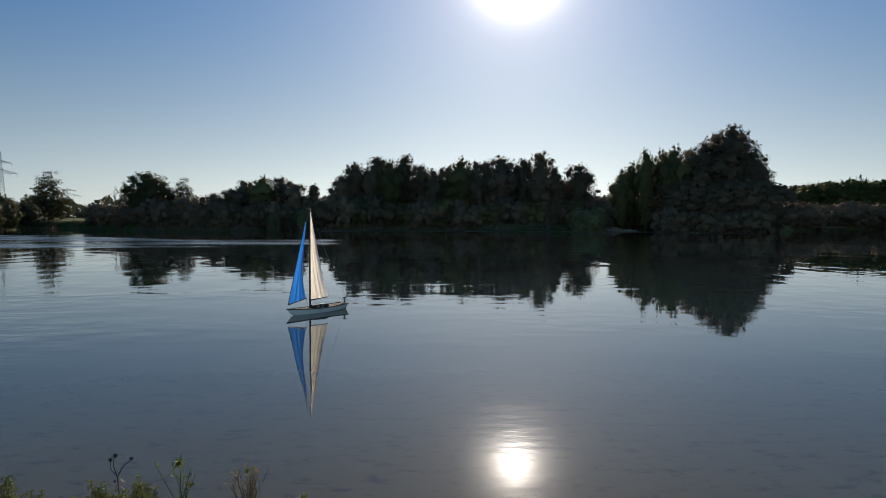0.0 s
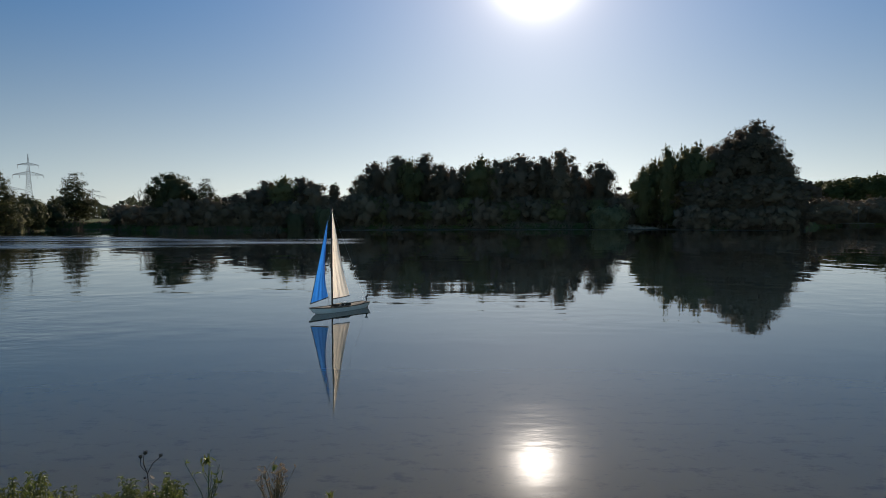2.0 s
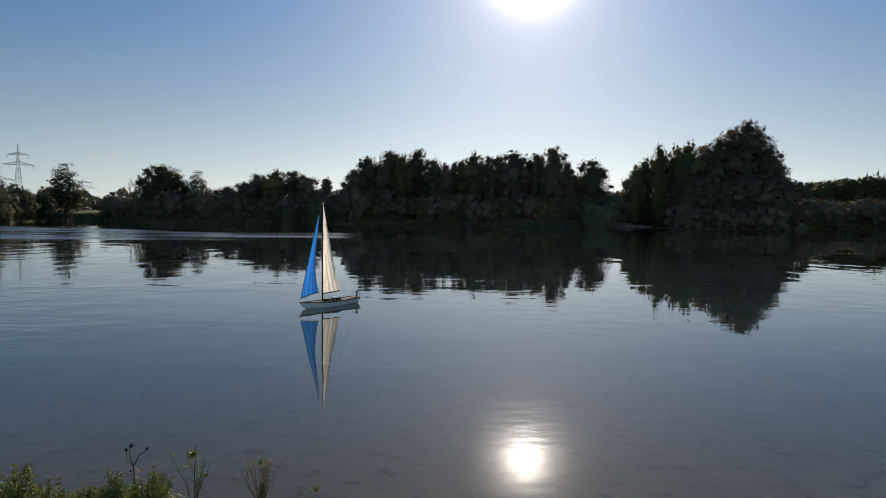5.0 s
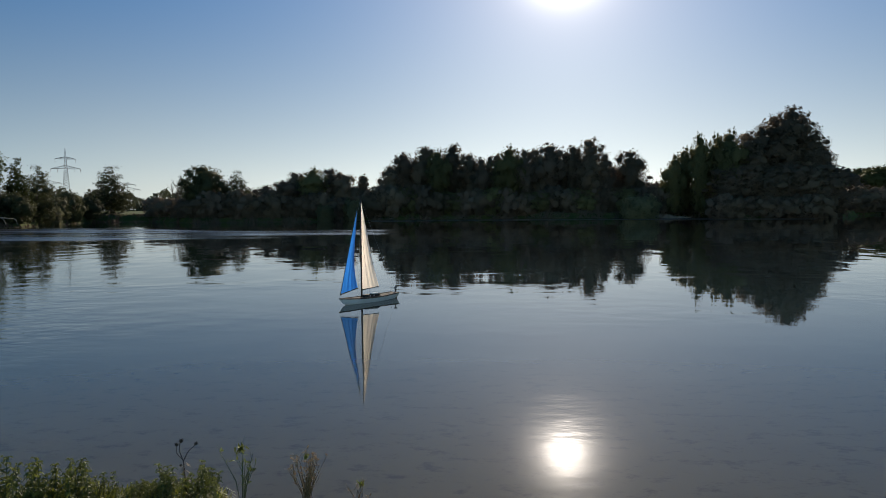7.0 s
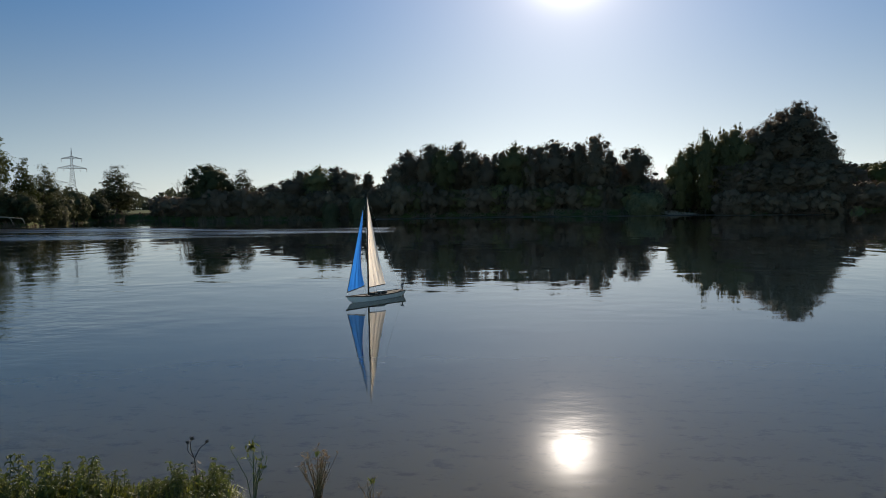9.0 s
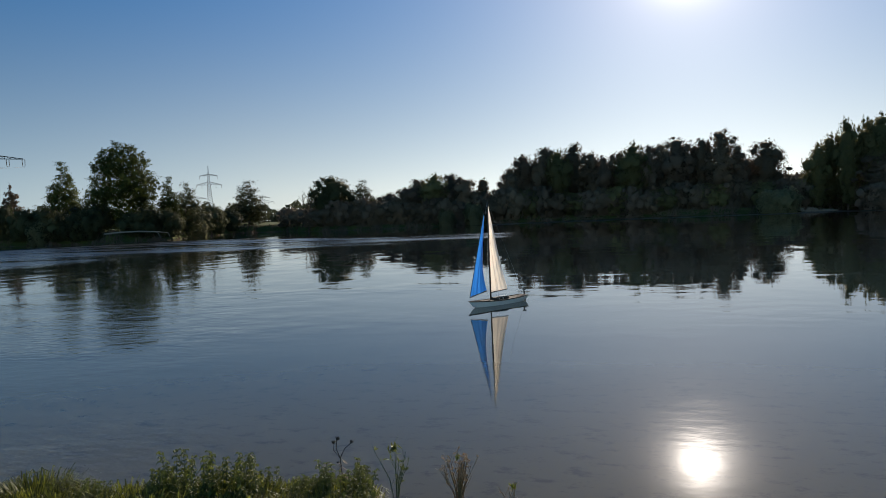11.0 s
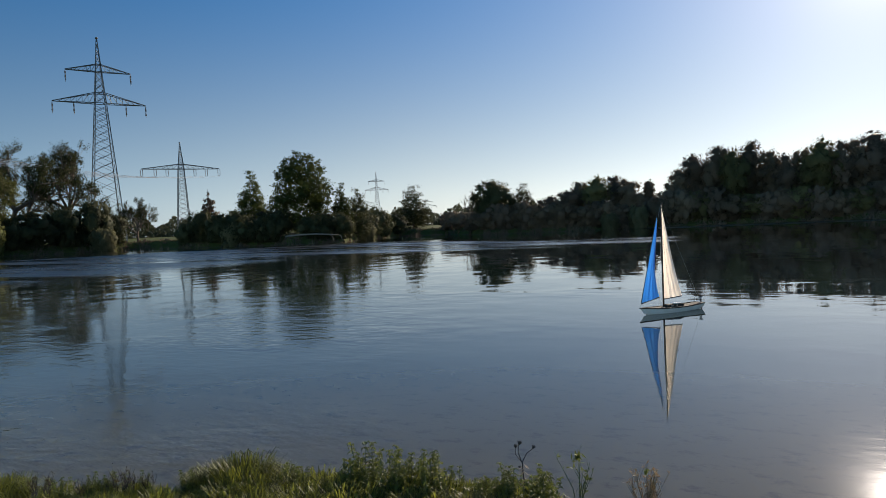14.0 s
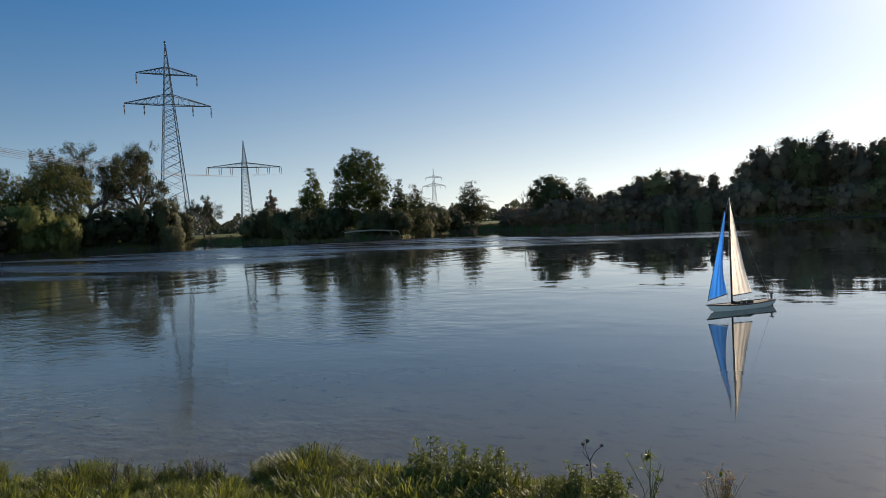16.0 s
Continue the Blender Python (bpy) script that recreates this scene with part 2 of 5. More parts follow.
def water_material():
    """Still lake water: a mirror by its gloss, ruffled in two scales, the sandy bed dimly seen where it is shallow."""
    m = bpy.data.materials.new("lake_water")
    m.use_nodes = True
    nt = m.node_tree
    nodes, link = nt.nodes, nt.links.new
    b = nodes["Principled BSDF"]
    b.inputs["Roughness"].default_value = 0.015
    b.inputs["IOR"].default_value = 1.34
    # light that enters spreads in the slightly turbid water
    b.subsurface_method = "BURLEY"
    b.inputs["Subsurface Weight"].default_value = 1.0
    b.inputs["Subsurface Radius"].default_value = (1.0, 1.0, 1.0)
    b.inputs["Subsurface Scale"].default_value = 1.2
    tc = nodes.new("ShaderNodeTexCoord")

    def noise_at(scale, stretch, detail=3, rough=0.5):
        mp = nodes.new("ShaderNodeMapping")
        mp.inputs["Scale"].default_value = stretch
        link(tc.outputs["Object"], mp.inputs[0])
        n = nodes.new("ShaderNodeTexNoise")
        n.inputs["Scale"].default_value, n.inputs["Detail"].default_value, n.inputs["Roughness"].default_value = scale, detail, rough
        link(mp.outputs[0], n.inputs[0])
        return n.outputs[0]

    # the bed: sand with dark weed and stones
    bed = noise_at(6.5, (0.6, 1, 1), 8, 0.75)
    ramp = nodes.new("ShaderNodeValToRGB")
    ramp.color_ramp.elements[0].position, ramp.color_ramp.elements[1].position = 0.36, 0.47
    ramp.color_ramp.elements[0].color, ramp.color_ramp.elements[1].color = (0.05, 0.043, 0.025, 1), (0.095, 0.082, 0.045, 1)
    link(bed, ramp.inputs[0])
    geo = nodes.new("ShaderNodeNewGeometry")
    sep = nodes.new("ShaderNodeSeparateXYZ")
    link(geo.outputs["Position"], sep.inputs[0])
    # the bed falls away from the bank, which draws back to the left
    back = nodes.new("ShaderNodeMath")
    back.operation, back.inputs[1].default_value, back.inputs[2].default_value = "MULTIPLY_ADD", -0.45, -1.4
    link(sep.outputs[0], back.inputs[0])
    draw = nodes.new("ShaderNodeMath")
    draw.operation, draw.inputs[1].default_value = "MAXIMUM", 0.0
    link(back.outputs[0], draw.inputs[0])
    away = nodes.new("ShaderNodeMath")
    away.operation = "ADD"
    link(draw.outputs[0], away.inputs[0])
    link(sep.outputs[1], away.inputs[1])
    from_bank = away.outputs[0]
    deep = nodes.new("ShaderNodeMapRange")
    deep.interpolation_type = "SMOOTHSTEP"
    deep.inputs[1].default_value, deep.inputs[2].default_value = 3.2, 9.5
    link(from_bank, deep.inputs[0])
    mix = nodes.new("ShaderNodeMix")
    mix.data_type = "RGBA"
    # blue-green by the bank, darker far out: sky and tree reflections put into colour
    lake = nodes.new("ShaderNodeMix")
    lake.data_type = "RGBA"
    lake.inputs[6].default_value, lake.inputs[7].default_value = (0.027, 0.041, 0.042, 1), (0.016, 0.018, 0.019, 1)
    middle = nodes.new("ShaderNodeMapRange")
    middle.interpolation_type = "SMOOTHSTEP"
    middle.inputs[1].default_value, middle.inputs[2].default_value = 9.0, 40.0
    link(from_bank, middle.inputs[0])
    link(middle.outputs[0], lake.inputs[0])
    link(lake.outputs[2], mix.inputs[7])
    link(deep.outputs[0], mix.inputs[0])
    link(ramp.outputs[0], mix.inputs[6])
    link(mix.outputs[2], b.inputs["Base Color"])
    # ripples grow with range from the camera, sized and stretched to fit its view
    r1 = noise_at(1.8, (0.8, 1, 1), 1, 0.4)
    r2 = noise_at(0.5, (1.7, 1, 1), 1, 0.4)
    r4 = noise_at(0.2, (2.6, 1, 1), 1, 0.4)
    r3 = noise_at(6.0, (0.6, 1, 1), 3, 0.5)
    patch = noise_at(0.035, (0.5, 1.6, 1), 2)
    pm = nodes.new("ShaderNodeMapRange")
    pm.inputs[1].default_value, pm.inputs[2].default_value, pm.inputs[3].default_value, pm.inputs[4].default_value = 0.4, 0.65, 0.6, 1.4
    link(patch, pm.inputs[0])

    def calc(op, a, b=None, c=None):
        n = nodes.new("ShaderNodeMath")
        n.operation = op
        for i, q in enumerate((a, b, c)):
            if isinstance(q, (int, float)):
                n.inputs[i].default_value = q
            elif q is not None:
                link(q, n.inputs[i])
        return n.outputs[0]

    def ease(v, a, b, lo=0.0, hi=1.0):
        n = nodes.new("ShaderNodeMapRange")
        n.interpolation_type = "SMOOTHSTEP"
        for i, q in enumerate((v, a, b, lo, hi)):
            if isinstance(q, (int, float)):
                n.inputs[i].default_value = q
            else:
                link(q, n.inputs[i])
        return n.outputs[0]

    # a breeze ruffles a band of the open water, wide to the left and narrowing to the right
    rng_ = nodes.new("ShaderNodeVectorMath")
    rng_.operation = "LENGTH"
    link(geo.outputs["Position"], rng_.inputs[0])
    r = calc("ADD", rng_.outputs["Value"], calc("MULTIPLY", calc("SUBTRACT", noise_at(0.05, (1, 1, 1), 3), 0.5), 12.0))
    az = calc("ARCTAN2", sep.outputs[0], sep.outputs[1])
    inner = ease(az, -1.0, -0.6, 38.0, 47.0)
    outer = ease(az, -0.62, -0.3, 86.0, 59.0)
    gust = calc("MULTIPLY", ease(r, calc("SUBTRACT", inner, 7.0), calc("ADD", inner, 5.0)), ease(r, calc("SUBTRACT", outer, 3.0), calc("ADD", outer, 3.0), 1.0, 0.0))
    gust = calc("MULTIPLY", gust, ease(az, -0.18, -0.12, 1.0, 0.0))
    gust = calc("MULTIPLY", gust, ease(noise_at(0.22, (0.1, 1, 1), 3, 0.6), 0.38, 0.56, 0.15, 1.0))
    # and a thin line of it below the far shore
    rim = calc("MULTIPLY", ease(rng_.outputs["Value"], 94.0, 96.0), calc("MULTIPLY", ease(az, -0.22, -0.16), ease(az, 0.42, 0.45, 1.0, 0.0)))
    gust = calc("MAXIMUM", gust, calc("MULTIPLY", rim, 1.2))
    stirred = calc("MULTIPLY", ease(az, -0.8, -0.22, 0.045, 0.0), ease(rng_.outputs["Value"], 8.0, 36.0, 0.45, 1.0))
    link(calc("ADD", stirred, calc("MULTIPLY_ADD", gust, 0.27, 0.01)), b.inputs["Roughness"])
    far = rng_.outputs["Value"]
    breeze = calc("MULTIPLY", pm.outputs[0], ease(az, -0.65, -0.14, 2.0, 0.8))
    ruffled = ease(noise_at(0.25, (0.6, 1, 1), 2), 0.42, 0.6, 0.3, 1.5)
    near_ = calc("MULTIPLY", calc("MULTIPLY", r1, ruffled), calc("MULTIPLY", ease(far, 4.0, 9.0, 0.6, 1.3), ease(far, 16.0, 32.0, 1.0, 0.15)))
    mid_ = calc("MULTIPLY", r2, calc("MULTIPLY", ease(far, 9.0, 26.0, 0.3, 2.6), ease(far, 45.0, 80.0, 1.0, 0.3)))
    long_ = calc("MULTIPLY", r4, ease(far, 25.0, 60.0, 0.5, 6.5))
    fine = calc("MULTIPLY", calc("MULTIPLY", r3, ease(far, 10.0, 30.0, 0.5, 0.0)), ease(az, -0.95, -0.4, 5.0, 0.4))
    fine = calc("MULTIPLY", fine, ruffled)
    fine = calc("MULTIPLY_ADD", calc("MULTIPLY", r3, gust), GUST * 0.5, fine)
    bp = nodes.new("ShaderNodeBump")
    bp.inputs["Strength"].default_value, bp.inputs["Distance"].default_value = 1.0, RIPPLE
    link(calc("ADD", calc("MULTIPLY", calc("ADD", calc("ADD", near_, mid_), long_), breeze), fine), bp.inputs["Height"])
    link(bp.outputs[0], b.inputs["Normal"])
    return m


RIPPLE, GUST = 0.0044, 6.0
M_GROUND = ground_material()
M_WATER = water_material()


# ---- building helpers ----
class Geo:
    """Gathers the points and faces of one mesh."""

    def __init__(self):
        self.v, self.f = [], []

    def add(self, verts, faces):
        k = len(self.v)
        self.v.extend(tuple(p) for p in verts)
        self.f.extend(tuple(i + k for i in face) for face in faces)

    def tube(self, pts, radii, sides=5, caps=True):
        pts = [Vector(p) for p in pts]
        k = len(self.v)
        for i, p in enumerate(pts):
            d = (pts[min(i + 1, len(pts) - 1)] - pts[max(i - 1, 0)]).normalized()
            a = d.orthogonal().normalized() if abs(d.z) > 0.95 else d.cross(Vector((0, 0, 1))).normalized()
            b = d.cross(a)
            r = radii[i] if isinstance(radii, (list, tuple)) else radii
            for s in range(sides):
                w = 2 * math.pi * s / sides
                self.v.append(tuple(p + r * (math.cos(w) * a + math.sin(w) * b)))
        for i in range(len(pts) - 1):
            for s in range(sides):
                q, n = k + i * sides, (s + 1) % sides
                self.f.append((q + s, q + n, q + sides + n, q + sides + s))
        if caps:
            self.f.append(tuple(k + s for s in reversed(range(sides))))
            self.f.append(tuple(k + (len(pts) - 1) * sides + s for s in range(sides)))

    def box(self, lo, hi):
        (x0, y0, z0), (x1, y1, z1) = lo, hi
        self.add([(x0, y0, z0), (x1, y0, z0), (x1, y1, z0), (x0, y1, z0), (x0, y0, z1), (x1, y0, z1), (x1, y1, z1), (x0, y1, z1)],
                 [(3, 2, 1, 0), (4, 5, 6, 7), (0, 1, 5, 4), (1, 2, 6, 5), (2, 3, 7, 6), (3, 0, 4, 7)])

    def mesh(self, name, mat, smooth=False):
        me = bpy.data.meshes.new(name)
        me.from_pydata(self.v, [], self.f)
        me.materials.append(mat)
        if smooth:
            me.shade_smooth()
        return me


def cards(name, mat, centre, along, across, outward=None, mass=None):
    """One mesh of many small leaf blades: pointed quads about the given centres, folded a little along the midrib.
    outward: where the spray that a leaf belongs to faces, which its shading mostly follows.
    mass: points, triangles and facing of the dense foliage behind the leaves."""
    n = len(centre)
    nor = np.cross(across, along)
    nor /= np.linalg.norm(nor, axis=1, keepdims=True) + 1e-9
    if outward is not None:
        turn = np.sign((nor * outward).sum(1, keepdims=True) + 1e-9)
        across, nor = across * turn, nor * turn
    fold = nor * np.linalg.norm(across, axis=1, keepdims=True) * 0.5
    v = np.stack([centre - along, centre + across + fold, centre + along, centre - across + fold], 1).reshape(-1, 3)
    corner, start = np.arange(4 * n), np.arange(0, 4 * n, 4)
    if mass is not None:
        v = np.concatenate([v, mass[0]])
        corner = np.concatenate([corner, 4 * n + mass[1].ravel()])
        start = np.concatenate([start, 4 * n + 3 * np.arange(len(mass[1]))])
    me = bpy.data.meshes.new(name)
    me.vertices.add(len(v))
    me.vertices.foreach_set("co", v.astype(np.float32).ravel())
    me.loops.add(len(corner))
    me.loops.foreach_set("vertex_index", corner.astype(np.int32))
    me.polygons.add(len(start))
    me.polygons.foreach_set("loop_start", start.astype(np.int32))
    me.update(calc_edges=True)
    if outward is not None:
        soft_n = outward + 0.3 * nor
        soft_n /= np.linalg.norm(soft_n, axis=1, keepdims=True) + 1e-9
        me.polygons.foreach_set("use_smooth", np.ones(len(start), dtype=bool))
        soft_n = np.repeat(soft_n, 4, 0)
        if mass is not None:
            soft_n = np.concatenate([soft_n, mass[2]])
        me.normals_split_custom_set_from_vertices(soft_n.astype(np.float32))
    me.materials.append(mat)
    return me


def unit(rng, n):
    v = rng.normal(size=(n, 3))
    return v / np.linalg.norm(v, axis=1, keepdims=True)


def part(name, me, parent, label=""):
    ob = new(name, me)
    ob.parent = parent
    return tagged(ob, label)


def thing(name, label, category, group="", kind="", m=None):
    ob = new(name)
    ob.empty_display_size = 0.2
    if m is not None:
        ob.matrix_world = m
    return tagged(ob, label, category, group, kind)


# ---- terrain and water ----
FAR_SHORE = [(-180, 60), (-95, 70), (-75, 108), (-61, 117), (-52, 124), (-48, 110), (-45, 104), (-40, 92), (-36, 94), (-34, 108), (-31, 128), (-27, 124), (-24, 102), (-20, 104),
             (-10, 105), (0, 106), (9, 103), (17, 110), (20, 101), (26, 104), (28.5, 150), (33, 168), (50, 150), (80, 110), (95, 70), (180, 60)]
NEAR_EDGE = [(-60, -14), (-14, -1.0), (-6, 2.1), (-4.8, 2.6), (-4, 2.95), (-3.5, 3.4), (-2.5, 3.65), (-1.7, 3.75), (-0.9, 3.65), (-0.2, 3.35), (1, 3.1), (4, 2.7), (14, 1.6), (60, -10)]


def far_shore(az):
    return np.interp(az, *zip(*FAR_SHORE))


def near_edge(x):
    return np.interp(x, *zip(*NEAR_EDGE))


def ground_height(x, y):
    r, az = math.hypot(x, y), math.degrees(math.atan2(x, y))
    d_near = y - float(near_edge(x)) + 0.12 * noise.noise(Vector((x * 1.3, y * 1.3, 3)))
    d_far = float(far_shore(az)) - r + 1.5 * noise.noise(Vector((x * 0.12, y * 0.12, 0)))
    d = min(d_near, d_far)
    if d > 0:
        return -min(0.09 * d + 0.02, 1.8)
    if d_near < d_far:
        return 0.24 * (1 - math.exp(d_near / 0.35)) + 0.03 * noise.noise(Vector((x * 2, y * 2, 7)))
    k = min(1.0, -d_far / 3.0)
    k = k * k * (3 - 2 * k)
    bank = 0.9 if az > -22 else 1.25
    return bank * k + 0.2 * k * noise.noise(Vector((x * 0.05, y * 0.05, 5))) + max(0, r - 160) * 0.002


def build_ground():
    rings = [0.0] + list(np.linspace(0.4, 8, 48)) + list(np.geomspace(9, 78, 18)) + list(np.linspace(80, 178, 82)) + list(np.geomspace(184, 4500, 26))
    angles = [radians(a) for a in (*np.arange(-76, 42, 0.35), *np.arange(42, 284, 3.0))]
    n = len(angles)
    g = Geo()
    g.v.append((0, 0, ground_height(0, 0)))
    for r in rings[1:]:
        for a in angles:
            x, y = r * math.sin(a), r * math.cos(a)
            g.v.append((x, y, ground_height(x, y)))
    for k in range(n):
        g.f.append((0, 1 + (k + 1) % n, 1 + k))
    for i in range(len(rings) - 2):
        for k in range(n):
            a, b = 1 + i * n, 1 + (i + 1) * n
            g.f.append((a + k, a + (k + 1) % n, b + (k + 1) % n, b + k))
    return tagged(new("ground", g.mesh("ground", M_GROUND, True)), "grassy lake bank and meadow reaching to the horizon", "ground", kind="structure")


build_ground()
g = Geo()
g.v = [(230 * math.sin(a), 230 * math.cos(a), 0) for a in np.linspace(0, 2 * math.pi, 96, endpoint=False)]
g.f = [tuple(reversed(range(96)))]
tagged(new("water", g.mesh("water", M_WATER)), "calm clear lake water mirroring sky and trees", "water", kind="structure")


# ---- trees ----
def crown_points(rng, lobes, clusters, per, sigma, hollow=0.55):
    """Leaf places and directions: sprays that spring outwards from lumpy lobes, with leaves along each spray."""
    lobes = np.array(lobes, float)
    wgt = (lobes[:, 3] * lobes[:, 4] * lobes[:, 5]) ** 0.67
    pick = rng.choice(len(lobes), clusters, p=wgt / wgt.sum())
    u = unit(rng, clusters)
    rad = hollow + (1.0 - hollow) * rng.random(clusters) ** 0.55
    c = lobes[pick, :3] + u * lobes[pick, 3:6] * rad[:, None]
    axis = u + np.array([0, 0, 0.45]) + rng.normal(size=(clusters, 3)) * 0.4
    axis /= np.linalg.norm(axis, axis=1, keepdims=True)
    size = rng.uniform(0.55, 1.35, clusters) * sigma
    t = rng.random(clusters * per)
    ax, sz = np.repeat(axis, per, 0), np.repeat(size, per)[:, None]
    off = np.clip(rng.normal(size=(clusters * per, 3)), -1.6, 1.6) * sz * (0.75 - 0.3 * t)[:, None]
    out = np.repeat(u, per, 0)
    leaf = np.repeat(c, per, 0) + ax * sz * (1.3 * t - 0.5)[:, None] + off
    return c, leaf, ax, out


def rough_ball():
    """Points and triangles of a small ball, to be bent into the lumps of a crown."""
    bm = bmesh.new()
    bmesh.ops.create_icosphere(bm, subdivisions=1, radius=1.0)
    v = np.array([p.co[:] for p in bm.verts])
    f = np.array([[p.index for p in q.verts] for q in bm.faces])
    bm.free()
    return v, f


BALL_V, BALL_F = rough_ball()


def foliage_mass(rng, lb, mid, spread):
    """The dense inside of a crown: one uneven lump to each lobe, facing as the leaves there face."""
    vs, fs, ns = [], [], []
    for k, q in enumerate(lb):
        d = BALL_V * q[3:6] * rng.uniform(0.45, 0.7, (len(BALL_V), 1))
        p = q[:3] + d
        p[:, 2] = np.maximum(p[:, 2], 0.05)
        whole = (p - mid) / spread
        whole /= np.linalg.norm(whole, axis=1, keepdims=True) + 1e-9
        nn = 0.25 * BALL_V + whole
        vs.append(p)
        fs.append(BALL_F + k * len(BALL_V))
        ns.append(nn / (np.linalg.norm(nn, axis=1, keepdims=True) + 1e-9))
    return np.concatenate(vs), np.concatenate(fs), np.concatenate(ns)


def make_tree(name, label, lobes, leaf_mat, bark=None, clusters=330, per=20, sigma=0.24, leaf=0.074, seed=1, trunk_r=0.16, trunk_top=0.75, droop=0.0, limbs=26, category="tree", hollow=0.76, core=2300, dense=True):
    """A prototype tree about its own base: trunk with limbs, and a crown of separate leaves round a dense middle."""
    rng = np.random.default_rng(seed)
    c, pts, spray, face = crown_points(rng, lobes, clusters, per, sigma, hollow)
    lb = np.array(lobes, float)
    bulk = (lb[:, 3] * lb[:, 4] * lb[:, 5]) ** 0.67
    who = rng.choice(len(lb), core, p=bulk / bulk.sum())
    into = unit(rng, core)
    inner = lb[who, :3] + into * lb[who, 3:6] * rng.uniform(0.6 if dense else 0.55, 0.98 if dense else 0.93, (core, 1))
    pts = np.concatenate([pts, inner])
    big = np.concatenate([np.ones(len(pts) - core), (1.7 if dense else 2.5) * np.clip(lb[who, 3] / 1.1, 0.65 if dense else 0.4, 1.0)])
    along = unit(rng, len(pts))
    along[:len(spray)] += 0.7 * spray
    lean = rng.normal(size=(core, 3))
    lying = np.cross(into, lean)
    along[len(spray):] = lying / (np.linalg.norm(lying, axis=1, keepdims=True) + 1e-9) + rng.normal(size=(core, 3)) * 0.15
    keep = pts[:, 2] > 0.05
    # the lump's own facing and the whole crown's
    mid = np.average(lb[:, :3], axis=0, weights=bulk)
    spread = lb[:, :3].std(0) + lb[:, 3:6].mean(0)
    whole = (pts - mid) / spread
    whole /= np.linalg.norm(whole, axis=1, keepdims=True) + 1e-9
    face = np.concatenate([face, 0.5 * into if dense else into]) + 0.8 * whole
    face /= np.linalg.norm(face, axis=1, keepdims=True) + 1e-9
    pts, big, along, face = pts[keep], big[keep], along[keep], face[keep]
    n = len(pts)
    along[:, 2] -= droop
    along /= np.linalg.norm(along, axis=1, keepdims=True)
    flat = np.where((big > 1.0)[:, None], face + rng.normal(size=(n, 3)) * 0.12, unit(rng, n))
    across = np.cross(along, flat)
    across /= np.linalg.norm(across, axis=1, keepdims=True) + 1e-9
    ln = (rng.uniform(0.7, 1.3, n) * big)[:, None] * leaf
    crown = cards(name + "_crown", leaf_mat, pts, along * ln, across * ln * np.where(big > 1.0, 0.95, 0.5)[:, None], face, foliage_mass(rng, lb, mid, spread) if dense else None)
    top = float(max(l[2] + l[5] for l in lobes) * trunk_top)
    g = Geo()
    bend = rng.normal(size=2) * 0.12
    spine = [Vector((bend[0] * math.sin(3 * s), bend[1] * math.sin(2.3 * s), top * s)) for s in np.linspace(0, 1, 9)]
    g.tube(spine, [trunk_r * (1.25 - 0.35 * min(1, i * 2) - 0.1 * i) * (1 - i / 9.5) + 0.012 for i in range(9)], 7)
    for i in rng.choice(len(c), min(limbs, len(c)), replace=False):
        tip = Vector(c[i])
        h = max(0.12 * top, min(tip.z - 0.45 * math.hypot(tip.x, tip.y) - 0.2, top * 0.97))
        k = h / top * 8
        a, f = spine[int(min(k, 7))], k - int(min(k, 7))
        base = a.lerp(spine[int(min(k, 7)) + 1], min(f, 1))
        mid = base.lerp(tip, 0.5) + Vector((0, 0, 0.12 * (tip - base).length))
        r = max(0.02, trunk_r * (1 - h / top) * 0.45 + 0.015)
        g.tube([base, mid, tip], [r, r * 0.6, r * 0.22], 4, False)
    ob = thing(name, label, category)
    part("trunk", g.mesh(name + "_trunk", bark or M_BARK, True), ob)
    part("crown", crown, ob)
    return ob


def make_bare_tree(name, label, height, seed, leaf_mat=None, twigs=5, spread=0.6, leaves=900, leaf=0.11, r0=0.22, fork=3):
    """A tree with an open, nearly leafless crown of forking limbs and twigs."""
    rng = np.random.default_rng(seed)
    g, tips = Geo(), []

    def grow(p, d, length, r, level):
        q = p + d * length * 0.5 + Vector(rng.normal(size=3)) * length * 0.05
        e = q + (d + Vector(rng.normal(size=3)) * 0.15).normalized() * length * 0.5
        g.tube([p, q, e], [r, r * 0.8, r * 0.62], 5 if level < 2 else 3, False)
        if level >= twigs:
            tips.append(e)
            tips.append(q)
            return
        for k in range(fork if level == 0 else 3 if level < 4 else 2):
            fan = Vector((math.cos(k * 6.283 / fork), math.sin(k * 6.283 / fork), 0)) * (0.9 if level == 0 and fork > 3 else 0.0)
            nd = (d + fan + Vector(rng.normal(size=3)) * spread + Vector((0, 0, 0.22))).normalized()
            grow(e if rng.random() < 0.7 else q, nd, length * rng.uniform(0.62, 0.82), r * 0.63, level + 1)

    grow(Vector((0, 0, 0)), Vector((0, 0, 1)), height * (0.2 if fork == 3 else 0.14), r0, 0)
    top = max(t.z for t in tips)
    s = height / top
    g.v = [(x * s, y * s, z * s) for x, y, z in g.v]
    ob = thing(name, label, "tree")
    part("trunk", g.mesh(name + "_trunk", M_BARK, True), ob)
    if leaf_mat:
        tp = np.array(tips) * s
        pts = tp[rng.integers(0, len(tp), leaves)] + rng.normal(size=(leaves, 3)) * 0.28
        al = unit(rng, leaves)
        ac = np.cross(al, unit(rng, leaves))
        ac /= np.linalg.norm(ac, axis=1, keepdims=True) + 1e-9
        ln = rng.uniform(0.7, 1.3, leaves)[:, None] * leaf
        part("crown", cards(name + "_crown", leaf_mat, pts, al * ln, ac * ln * 0.55), ob)
    return ob


